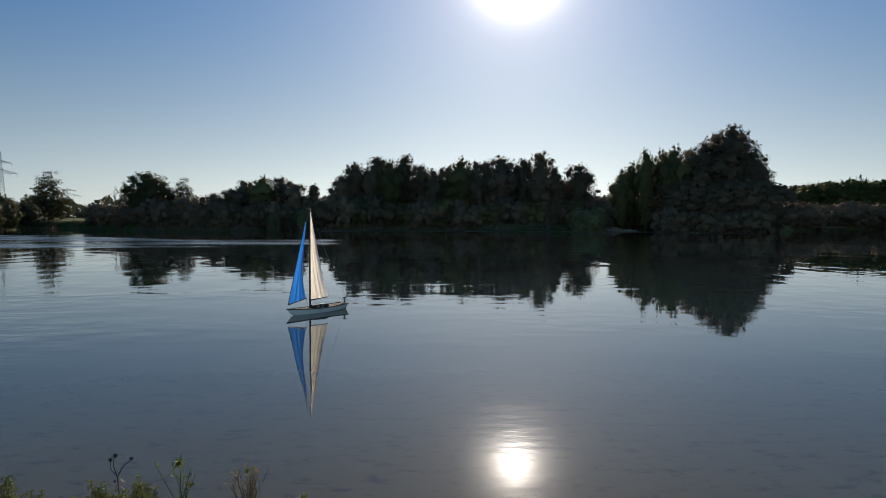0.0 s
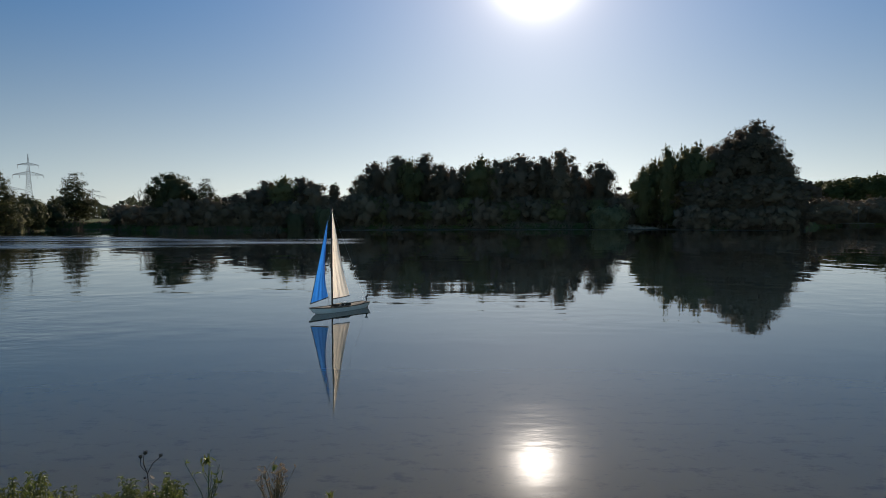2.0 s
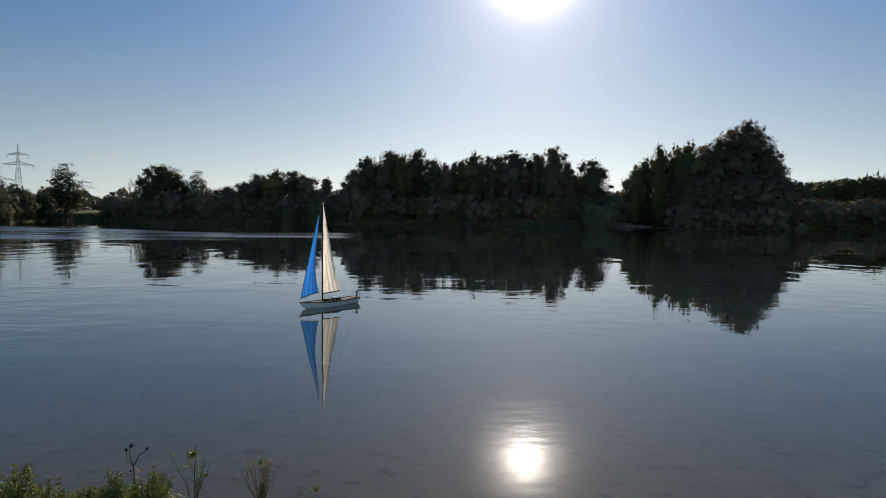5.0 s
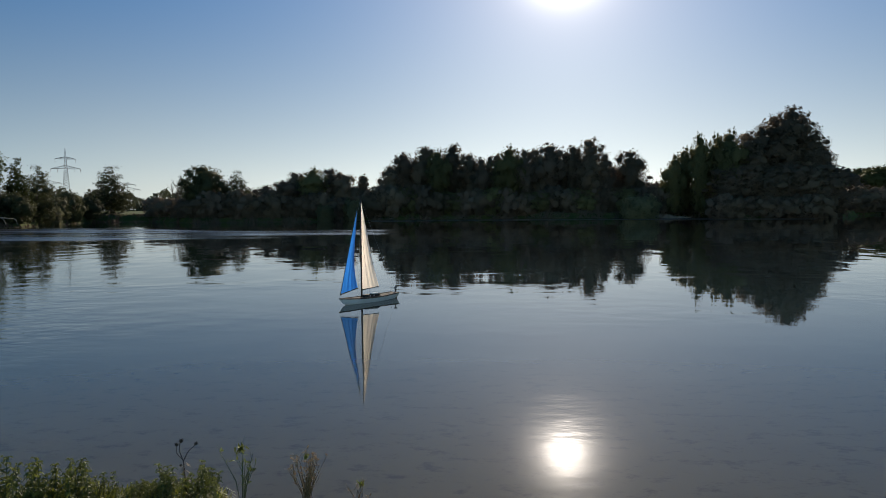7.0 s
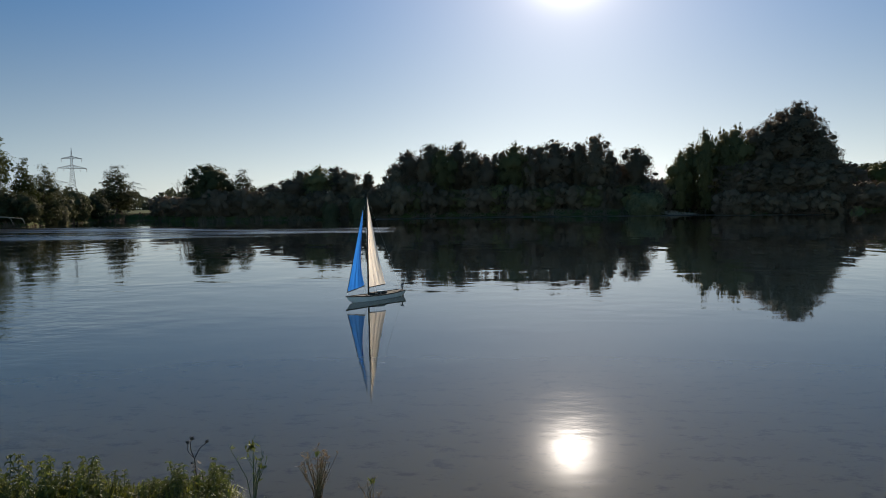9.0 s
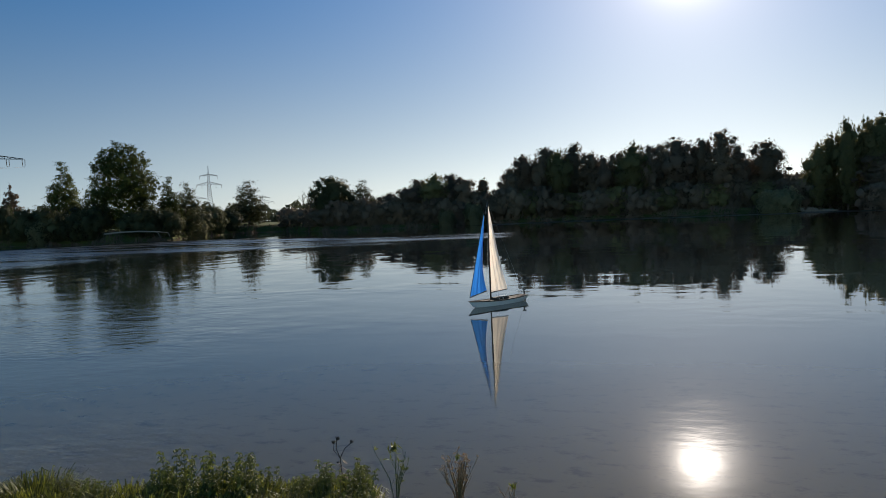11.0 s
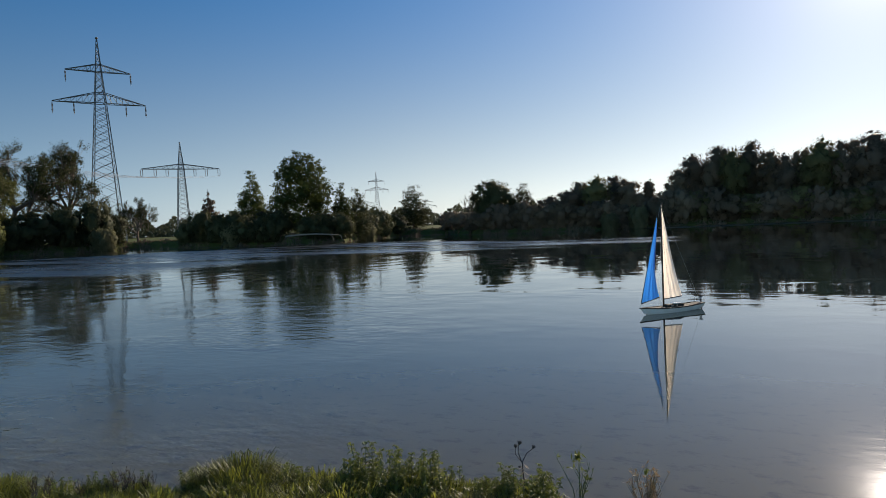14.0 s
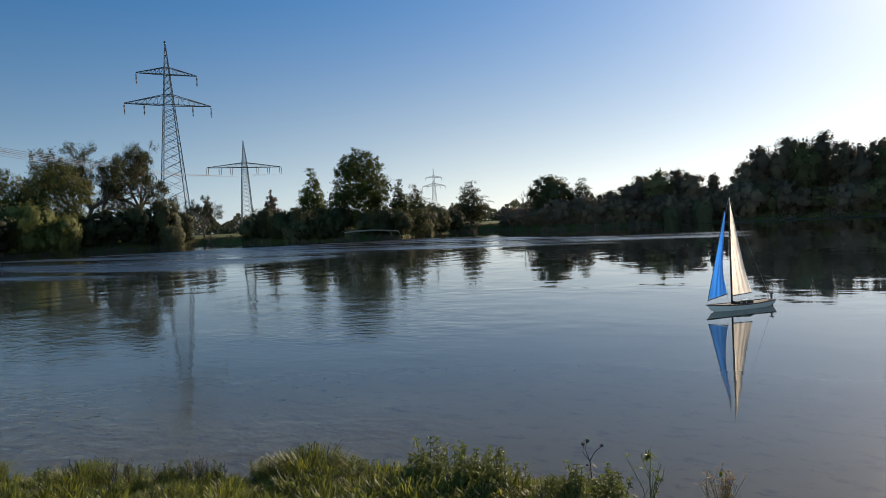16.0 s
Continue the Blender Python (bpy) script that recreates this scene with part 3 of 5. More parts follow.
def lumps(rng, profile, n, size, wobble=0.1):
    """Lobes of a crown: a full core along the axis and n lumps set into its outline, which is a list of (height, radius)."""
    zs, rs = zip(*profile)
    z0, z1, widest = zs[0], zs[-1], max(rs)
    out = []
    for s in np.linspace(0.06, 0.9, 9):
        z = z0 + (z1 - z0) * s
        r = float(np.interp(z, zs, rs)) * 0.86
        out.append((rng.normal() * 0.06 * r, rng.normal() * 0.06 * r, z, r, r, (z1 - z0) * min(0.14, 1.0 - s)))
    k = 0
    while len(out) < n + 9:
        z = rng.uniform(z0, z1)
        r = float(np.interp(z, zs, rs))
        if rng.random() > r / widest + 0.15:
            continue
        k += 1
        a = k * 2.4 + rng.normal() * 0.35
        rr = size * rng.uniform(0.55, 1.2) * min(1, max(0.45, r / widest))
        rr = min(rr, 0.7 * r + 0.15 * size)
        off = max(0.0, r * (1 + rng.uniform(-1.3, 1) * wobble) - rr * 0.7)
        out.append((math.cos(a) * off, math.sin(a) * off, min(z, z1 - rr * 0.4), rr, rr, rr * rng.uniform(0.8, 1.15)))
    return out


def lobes_round(rng, h, w, low=0.2):
    """A broad crown of height h and width w, starting at low * h."""
    prof = []
    for s in np.linspace(0, 1, 9):
        k = 0.72 + 0.28 * s / 0.5 if s < 0.5 else max(0.04, 1 - ((s - 0.5) / 0.5) ** 2.3) ** 0.55
        prof.append((h * (low + (1 - low) * s), w * 0.5 * k))
    return lumps(rng, prof, 26, w * 0.19)


def lobes_cone(rng, h, w, low=0.12):
    return lumps(rng, [(h * s, w * 0.5 * k) for s, k in ((low, 0.8), (0.25, 1.0), (0.45, 0.86), (0.7, 0.56), (0.88, 0.36), (0.96, 0.2), (1.0, 0.08))], 22, w * 0.2)


def lobes_spire(rng, h, w):
    """A slim ragged birch: a thin leader over an uneven skirt."""
    return lumps(rng, [(h * s, w * 0.5 * k) for s, k in ((0.05, 0.8), (0.2, 1.0), (0.4, 0.9), (0.56, 0.85), (0.7, 0.55), (0.82, 0.42), (0.93, 0.26), (1.0, 0.1))], 26, w * 0.22, 0.2)


def lobes_spruce(rng, h, w, tiers=9):
    """Tiers of a small spruce, each a flat skirt."""
    out = []
    for i in range(tiers):
        s = i / (tiers - 1)
        r = w * 0.5 * (1.0 - s) + 0.16
        for k in range(5 if i < tiers - 2 else 1):
            a = k * 1.257 + i * 0.7 + rng.normal() * 0.2
            o = r * 0.62 if i < tiers - 2 else 0.0
            out.append((math.cos(a) * o, math.sin(a) * o, h * (0.08 + 0.9 * s) - o * 0.2, r * 0.5, r * 0.5, h * 0.07))
    return out


def extent(ob):
    """Height and width of a prototype's crown."""
    me = [c for c in ob.children if c.name.startswith("crown")] or list(ob.children)
    v = np.empty(len(me[0].data.vertices) * 3, np.float32)
    me[0].data.vertices.foreach_get("co", v)
    v = v.reshape(-1, 3)
    return float(np.percentile(v[:, 2], 99.7)), float(np.percentile(np.abs(v[:, :2]), 98)) * 2.1


def proto(seed, kind, h, w, mat, label, name="broadleaf_tree", low=0.18, **kw):
    rng = np.random.default_rng(seed + 77)
    lobes = kind if isinstance(kind, list) else lobes_cone(rng, h, w, low) if kind == "cone" else lobes_round(rng, h, w, low)
    ob = make_tree(name, label, lobes, mat, seed=seed, **kw)
    return (ob, *extent(ob))


def stand(pr, az, el, width, r, turn=0.0, label="", group="", depth=None):
    """Plant a tree of a prototype at a bearing and range, as tall as its top's elevation asks, and width metres wide."""
    ob, h0, w0 = pr
    base = polar(az, r)
    z0 = ground_height(base.x, base.y) - (0.5 if "bush" in ob.name else 0.05)
    h = r * math.tan(radians(el)) + EYE - z0
    m = pose(base.x, base.y, z0, 0, 0, turn) @ Matrix.Diagonal((width / w0, (depth or width) / w0, h / h0, 1))
    if not ob.get("planted"):
        ob["planted"] = 1
        ob.matrix_world = m
        made = ob
    else:
        made = copy_thing(ob, m)
        made.matrix_world = m
    return tagged(made, label, "", group)


WOOD = "dark broadleaf tree of the wood on the far shore"
BUSH = "dense dark green bush overhanging the water's edge"
P_WOOD = [proto(s, "round", 9, 6, m, WOOD, low=0.1) for s, m in ((1, M_LEAF), (2, M_DARK_LEAF), (3, M_LEAF), (4, M_WILLOW), (5, M_DARK_LEAF))]
P_BACK = [proto(s, "round", 9, 6, m, WOOD, low=0.05, clusters=130, per=20, leaf=0.1, sigma=0.42, core=1100) for s, m in ((6, M_LEAF), (7, M_DARK_LEAF), (8, M_LEAF))]
P_SLOPE = [proto(s, "round", 9, 6, M_SLOPE, WOOD, low=0.05, clusters=130, per=20, leaf=0.1, sigma=0.42, core=1100) for s in (9, 10)]
P_TALL = [proto(s, "round", 12, 5, M_LEAF, WOOD, low=0.1) for s in (11, 12)]
P_BUSH = [proto(s, "round", 4, 5.5, m, BUSH, name="bush", low=0.0, trunk_r=0.07, clusters=110, per=20, leaf=0.075, core=1300, category="bush") for s, m in ((21, M_DARK_LEAF), (22, M_LEAF), (23, M_WILLOW))]

P_SHRUB = [proto(s, "round", 4, 5.5, m, BUSH, name="bush", low=0.0, trunk_r=0.07, clusters=280, per=20, leaf=0.09, sigma=0.26, core=420, category="bush") for s, m in ((24, M_SHRUB), (25, M_SHRUB))]

rnd = random.Random(5)
# the wood straight ahead: front row by its skyline
WOOD_LINE = [(-8.45, 3.6, 3.2), (-7.3, 4.63, 4.3), (-5.6, 5.14, 4.2), (-4.45, 4.93, 3.4), (-3.22, 5.37, 4.4), (-1.85, 4.55, 3.7), (-0.8, 4.16, 3.0), (0.45, 4.46, 3.2), (1.5, 5.12, 4.3),
             (2.7, 4.81, 3.2), (3.7, 4.87, 3.2), (4.9, 5.2, 5.0), (6.7, 5.02, 3.0), (8.12, 5.58, 4.2), (9.15, 4.29, 2.8), (11.1, 4.53, 3.9)]
for i, (az, el, w) in enumerate(WOOD_LINE):
    stand(P_WOOD[i % 5] if el < 5.3 else P_TALL[i % 2], az, el, w * 1.32, 109 + rnd.uniform(0, 4), rnd.uniform(0, 360), group="wood on the far shore")
for i in range(16):
    az = -7.8 + i * 1.27
    stand(P_BACK[i % 3], az, min(3.9, 3.0 + rnd.uniform(0, 0.9)), 6.5, 118 + rnd.uniform(0, 5), rnd.uniform(0, 360), group="wood on the far shore")
for i in range(20):
    az = -9.4 + i * 1.2
    stand(P_BUSH[i % 3], az, 1.3 + rnd.uniform(0, 0.9), 5.2, 107.5 + rnd.uniform(0, 1.5), rnd.uniform(0, 360), group="bushes along the far shore")

# the tall willow group to the right
RIGHT_LINE = [(14.65, 3.93, 2.8), (15.35, 4.6, 3.2), (16.5, 5.61, 3.0), (17.75, 5.55, 3.2), (18.6, 5.8, 4.0), (19.8, 5.6, 4.0), (20.8, 6.06, 4.2), (21.7, 6.76, 4.4), (22.7, 7.32, 4.8), (23.6, 6.69, 3.8),
              (24.4, 5.45, 3.4), (25.0, 4.25, 3.0)]
for i, (az, el, w) in enumerate(RIGHT_LINE):
    stand(P_TALL[i % 2] if i > 4 else P_WOOD[3], az, el, w * 1.45, 107 + 3 * (i % 2), rnd.uniform(0, 360), label="tall leafy willow by the lake, backlit by the low sun", group="willows on the far shore")
for i in range(14):
    az = 12.2 + i * 1.05
    if az > 18:
        stand(P_BACK[i % 3], az, 2.5 + rnd.uniform(0, 0.8), 6.0, 104 + rnd.uniform(0, 1.5), rnd.uniform(0, 360), label="low leafy willow hanging over the water", group="willows on the far shore")
    else:
        stand(P_BUSH[i % 3], az, 1.7 + rnd.uniform(0, 0.6), 5.6, 113 + rnd.uniform(0, 1.5), rnd.uniform(0, 360), group="bushes along the far shore")

for i in range(8):
    stand(P_BUSH[i % 2], 18.2 + i * 0.95, 0.7 + rnd.uniform(0, 0.5), 4.6, 102.5 + rnd.uniform(0, 1), rnd.uniform(0, 360), group="bushes along the far shore")

# the wooded slope beyond the bay
for i in range(26):
    az = 25.0 + i * 0.55
    stand(P_SLOPE[i % 2], az, 2.35 + 0.5 * min(1, i / 9) + rnd.uniform(-0.12, 0.15), 9, 215 + rnd.uniform(0, 10), rnd.uniform(0, 360), label="leafy tree on the wooded slope beyond the bay", group="wooded slope")
for i in range(20):
    az = 25.3 + i * 0.62
    stand(P_BUSH[1], az, 0.9 + rnd.uniform(0, 0.7), 8, max(float(far_shore(az)), 128) + 1 + rnd.uniform(0, 3), rnd.uniform(0, 360), label="dark bush along the shore of the bay", group="bushes along the bay")

# the lower shore to the left of the wood
P_ROUND = proto(31, "round", 8, 7, M_SHRUB, "round dark-crowned tree on the far bank", low=0.12, hollow=0.8, clusters=520, core=2600, sigma=0.2)
P_CONE = proto(32, "cone", 8, 4.6, M_SHRUB, "conical leafy tree standing alone on the bank", name="conical_tree", low=0.06, sigma=0.28, clusters=420, hollow=0.55, core=800, dense=False)
stand(P_ROUND, -23.35, 3.55, 7.4, 108, 20)
stand(P_CONE, -20.8, 3.12, 4.8, 109, 50, label="small conical tree beside the round tree")
stand(P_CONE, -30.0, 3.36, 6.8, 133, 0)
for i, (az, el, w) in enumerate([(-17.1, 2.37, 3.9), (-16.25, 3.05, 2.8), (-14.75, 3.44, 3.6), (-13.35, 3.36, 3.8), (-12.2, 2.9, 2.9), (-18.6, 2.0, 2.8), (-11.5, 1.9, 2.4), (-9.7, 1.7, 2.2)]):
    stand(P_WOOD[(i + 1) % 5], az, el, w * 1.45, 109 + (i % 2) * 2, i * 50, label="bushy broadleaf tree on the low far shore", group="trees on the low shore")
P_THIN = proto(33, lumps(np.random.default_rng(33), [(0.3, 1.3), (2, 1.5), (3.6, 1.3), (4.6, 0.7), (5.4, 0.85), (6.4, 0.7), (6.9, 0.25)], 16, 0.45), 7, 1.8, M_LEAF, "slender young tree above the shrubs", name="slender_tree", clusters=110, per=30, sigma=0.26, leaf=0.11, core=2300, dense=False)
stand(P_THIN, -10.68, 2.8, 3.0, 111)
for i in range(18):
    az = -26.9 + i * 1.0
    stand(P_BUSH[i % 2], az, 1.0 + rnd.uniform(0, 0.75), 4.8, float(far_shore(az)) + 2.5 + rnd.uniform(0, 1.5), rnd.uniform(0, 360), group="bushes along the far shore")

# the left shore
OVAL = lumps(np.random.default_rng(404), [(0.9, 2.3), (2.6, 3.7), (4.6, 3.8), (6.2, 4.0), (8.5, 3.5), (9.6, 2.9), (10.5, 1.9), (11.4, 1.3), (12, 0.5)], 44, 1.25, 0.16)
P_BIRCH = proto(41, OVAL, 12, 7.2, M_BIRCH_LEAF, "tall leafy birch on the spit of the bank", name="birch", low=0.12, bark=M_BIRCH_BARK, clusters=800, per=36, sigma=0.34, droop=0.5, leaf=0.1, core=1100, dense=False)
P_SLIM = proto(42, lobes_spire(np.random.default_rng(42), 10, 3.6), 10, 3.6, M_BIRCH_LEAF, "slender birch with hanging branches", name="slim_birch", bark=M_BIRCH_BARK, clusters=340, per=36, sigma=0.28, droop=0.6, leaf=0.09, hollow=0.55, core=420, dense=False)
stand(P_BIRCH, -39.1, 6.25, 8.6, 99)
stand(P_SLIM, -43.05, 4.97, 4.9, 108)
stand(P_SLIM, -35.9, 3.8, 3.2, 100, 120)
stand(P_CONE, -34.6, 3.3, 4.2, 104, 200, label="small bushy conical tree among the birches")
P_SPRUCE = proto(34, lobes_spruce(np.random.default_rng(34), 6, 3), 6, 3, M_DARK_LEAF, "small dark spruce rising out of the shrubs", name="spruce", clusters=330, per=26, sigma=0.14, trunk_top=0.98, leaf=0.1, hollow=0.3, core=240, dense=False)
for az, el in ((30.7, 2.95), (31.35, 3.12), (31.7, 2.8)):
    stand(P_SPRUCE, az, el, 6.0, 226, az * 30, label="dark spruce on the wooded slope beyond the bay", group="wooded slope")
stand(P_SPRUCE, -46.38, 3.27, 4.6, 114, 80)
for i, (az, el, w) in enumerate([(-48.1, 1.2, 3), (-47.0, 1.95, 4), (-45.6, 1.8, 4), (-44.4, 1.75, 4), (-42.4, 1.9, 4), (-41.2, 2.0, 4), (-37.6, 1.6, 4), (-36.2, 1.5, 3.5), (-34.0, 1.5, 4), (-32.8, 1.6, 4),
                                (-38.6, 1.3, 3.4), (-43.4, 1.2, 4), (-31.6, 1.2, 4)]):
    stand(P_SHRUB[i % 2], az, el, w * 1.2, float(far_shore(az)) + 2, i * 40, group="bushes on the open bank")
P_ASH = (make_bare_tree("sparse_tree", "tall sparsely leaved tree with open branching crown", 16, 51, M_ASH, 6, 0.5, 22000, 0.115, 0.24, 6),)
P_ASH = (P_ASH[0], *extent(P_ASH[0]))
P_ASH2 = (make_bare_tree("sparse_tree", "tall sparsely leaved tree with open branching crown", 16, 57, M_ASH, 6, 0.5, 22000, 0.115, 0.24, 6),)
P_ASH2 = (P_ASH2[0], *extent(P_ASH2[0]))
stand(P_ASH, -59.7, 7.35, 17.5, 140, 100)
stand(P_ASH2, -56.1, 7.2, 14.5, 143, 130)
stand(P_ASH, -51.6, 3.14, 6.5, 133, 60, label="small half-bare tree on the bank")
P_BARE = (make_bare_tree("bare_tree", "small bare tree beside the round tree", 6, 53, None, 5, 0.4, 0, 0.1, 0.1),)
P_BARE = (P_BARE[0], *extent(P_BARE[0]))
stand(P_BARE, -25.3, 2.85, 3.6, 112, 200)
P_BIG = proto(61, "round", 12, 10, M_OLIVE, "large olive willow leaning over the shore", name="willow", low=0.02, clusters=1000, per=34, leaf=0.095, sigma=0.4, core=900, dense=False)
stand(P_BIG, -61.5, 5.95, 9.5, 123, 40)
stand(P_BIG, -64.8, 5.2, 10, 127, 160)
P_GREY = proto(52, "round", 5.5, 8.5, M_SILVER, "pale olive willow bush at the water", name="willow_bush", low=0.0, trunk_r=0.06, clusters=640, per=32, leaf=0.08, category="bush")
stand(P_GREY, -63.6, 3.0, 8.5, 118, 0)
stand(P_GREY, -61.4, 2.0, 5, 117, 70)
P_PALE = proto(54, "round", 2.6, 4, M_PALE, "small pale willow bush on the far shore", name="willow_bush", low=0.0, trunk_r=0.04, clusters=120, per=28, leaf=0.1, sigma=0.25, category="bush")
for az, el, w, r in ((12.0, 0.95, 5.4, 103), (-13.9, 0.45, 2.6, 104), (-11.6, 0.9, 3.0, 105.5), (-34.0, 0.5, 3.0, 107), (-44.6, 0.9, 3.4, 104), (-54.0, 1.0, 4.0, 122)):
    stand(P_PALE, az, el, w, r, az * 7)
for i, (az, el, w) in enumerate([(-58.4, 2.4, 7), (-56.6, 2.6, 6), (-54.6, 3.1, 6), (-53.2, 1.9, 4), (-60, 1.9, 5), (-66.5, 3, 8)]):
    stand(P_SHRUB[i % 2], az, el, w * 1.1, float(far_shore(az)) + 3, i * 50, group="bushes on the open bank")


# sedge and low scrub along the far waterline
def shore_sedge():
    rng = np.random.default_rng(12)
    n = 22000
    az = rng.uniform(-72, 34, n)
    r = far_shore(az) + rng.uniform(-0.8, 3.2, n)
    h = rng.uniform(0.25, 0.75, n) * (0.7 + 0.5 * np.sin(az * 3.1) * np.sin(az * 1.3 + 2))
    z = np.array([ground_height(a * math.sin(radians(b)), a * math.cos(radians(b))) for a, b in zip(r, az)])
    x, y = r * np.sin(np.radians(az)), r * np.cos(np.radians(az))
    al = np.stack([rng.normal(size=n) * 0.3, rng.normal(size=n) * 0.3, np.ones(n)], 1) * (h / 2)[:, None]
    ac = unit(rng, n) * np.array([1, 1, 0.1]) * rng.uniform(0.03, 0.1, n)[:, None]
    ok = z > -0.12
    return cards("shore_sedge", M_DARK_LEAF, np.stack([x, y, z + h / 2 - 0.1], 1)[ok], al[ok], ac[ok])


tagged(new("shore_sedge", shore_sedge()), "dark sedge and low scrub along the far waterline", "sedge", kind="stuff")


# distant woods all round the horizon
def far_woods():
    rng = np.random.default_rng(9)
    n = 52000
    az = np.radians(rng.uniform(-80, 60, n))
    r = rng.uniform(560, 640, n)
    hmax = 15 + 4 * np.sin(az * 23) * np.sin(az * 57 + 1) + 2.5 * np.sin(az * 160) + 1.2 * np.sin(az * 410)
    z = 1.2 + rng.random(n) ** 0.9 * hmax
    pts = np.stack([r * np.sin(az), r * np.cos(az), z], 1)
    al = unit(rng, n)
    ac = np.cross(al, unit(rng, n))
    ln = rng.uniform(0.7, 1.5, n)[:, None]
    return cards("far_woods", M_FAR, pts, al * ln * 1.3, ac * ln * 1.0)


tagged(new("far_woods", far_woods()), "hazy line of distant woods beyond the meadows", "woods", kind="stuff")


# ---- power line ----
def lattice(g, z0, z1, w0, w1, bays, r):
    """Four legs' cross bracing between two heights, as X-bars on each face."""
    for i in range(bays):
        a, b = i / bays, (i + 1) / bays
        za, zb, wa, wb = z0 + (z1 - z0) * a, z0 + (z1 - z0) * b, w0 + (w1 - w0) * a, w0 + (w1 - w0) * b
        ca = [(-wa, -wa, za), (wa, -wa, za), (wa, wa, za), (-wa, wa, za)]
        cb = [(-wb, -wb, zb), (wb, -wb, zb), (wb, wb, zb), (-wb, wb, zb)]
        for k in range(4):
            g.tube([ca[k], cb[(k + 1) % 4]], r, 4)
            g.tube([ca[(k + 1) % 4], cb[k]], r, 4)


def make_arm(z, half, body, rise, r):
    """A lattice cross-arm tapering to both tips: two bottom chords through the tower, top chords peaking at it, zigzag bars."""
    g = Geo()
    n = 7
    for y in (-body, body):
        g.tube([(-half, 0, z), (-body, y, z), (body, y, z), (half, 0, z)], r, 4)
        g.tube([(-half, 0, z + 0.12), (-body, y * 0.8, z + rise), (body, y * 0.8, z + rise), (half, 0, z + 0.12)], r, 4)
    for s in (-1, 1):
        for i in range(n):
            a, b = i / n, (i + 1) / n
            xa, xb = s * (body + (half - body) * a), s * (body + (half - body) * b)
            ya, yb = body * (1 - a), body * (1 - b)
            top_a, top_b = z + rise * (1 - a) + 0.12 * a, z + rise * (1 - b) + 0.12 * b
            g.tube([(xa, -ya * 0.8, top_a), (xb, -yb, z)], r * 0.7, 4)
            g.tube([(xb, yb, z), (xb, yb * 0.8, top_b)], r * 0.7, 4)
            g.tube([(xa, -ya, z), (xb, yb, z)], r * 0.7, 4)
    return g


def make_insulator(x, z, length, r, gap=0.0):
    """A hanging string of discs, or two of them side by side with a yoke below."""
    g = Geo()
    for o in ((-gap / 2, gap / 2) if gap else (0.0,)):
        g.tube([(x + o, 0, z), (x + o, 0, z - length)], r * 0.35, 5)
        for i in range(7):
            zz = z - length * (0.15 + 0.75 * i / 7)
            g.tube([(x + o, 0, zz), (x + o, 0, zz - length * 0.05)], [r * 1.3, r * 0.8] if not gap else [r * 0.9, r * 0.6], 6)
    if gap:
        g.tube([(x - gap / 2, 0, z - length), (x - gap * 0.2, 0, z - length - 0.35), (x + gap * 0.2, 0, z - length - 0.35), (x + gap / 2, 0, z - length)], r * 0.4, 5)
    return g


def make_pylon(label, height, arms, base_w, neck_w, neck_z, m, r=0.16, hang=2.2, peak=0.24, gap=0.0):
    """Steel lattice pylon: four legs, bracing, arms of (height, half length, insulator places)."""
    ob = thing("pylon", label, "pylon", group="high-voltage power line", m=m)
    waist = neck_z

    def body_at(z):
        return neck_w + (0.12 - neck_w) * max(0, z - waist) / (height - waist)

    for sx in (-1, 1):
        for sy in (-1, 1):
            g = Geo()
            g.tube([(sx * base_w, sy * base_w, 0), (sx * neck_w, sy * neck_w, waist), (sx * 0.12, sy * 0.12, height)], [r * 1.3, r * 1.0, r * 0.7], 4)
            part("leg", g.mesh("pylon_leg", M_STEEL), ob)
    g = Geo()
    z, w = 0.0, base_w
    while z < waist - 0.8:
        step = min(max(0.95 * w, 1.0), waist - z)
        w1 = base_w + (neck_w - base_w) * (z + step) / waist
        lattice(g, z, z + step, w, w1, 1, r * 0.42)
        z, w = z + step, w1
    lattice(g, waist, height * 0.985, neck_w, 0.16, 9, r * 0.5)
    part("bracing", g.mesh("pylon_bracing", M_STEEL), ob)
    g = Geo()
    g.tube([(0, 0, height - 0.4), (0, 0, height + 0.2), (0, 0, height + 0.45), (0, 0, height + 0.7)], [0.16, 0.14, 0.38, 0.2], 7)
    part("earth_wire_clamp", g.mesh("pylon_tip", M_STEEL), ob)
    for az_, half, places in arms:
        arm = part("crossarm", make_arm(az_, half, body_at(az_), half * peak, r * 0.8).mesh("pylon_arm", M_STEEL), ob)
        for x in places:
            for s in (-1, 1):
                part("insulator", make_insulator(s * x * half, az_, hang, 0.14 + r * 0.3, gap).mesh("insulator", M_INSUL), arm, "hanging brown insulator string")
    return ob


def pylon_at(az, r, turn):
    p = polar(az, r)
    return pose(p.x, p.y, ground_height(p.x, p.y) - 0.3, 0, 0, turn)


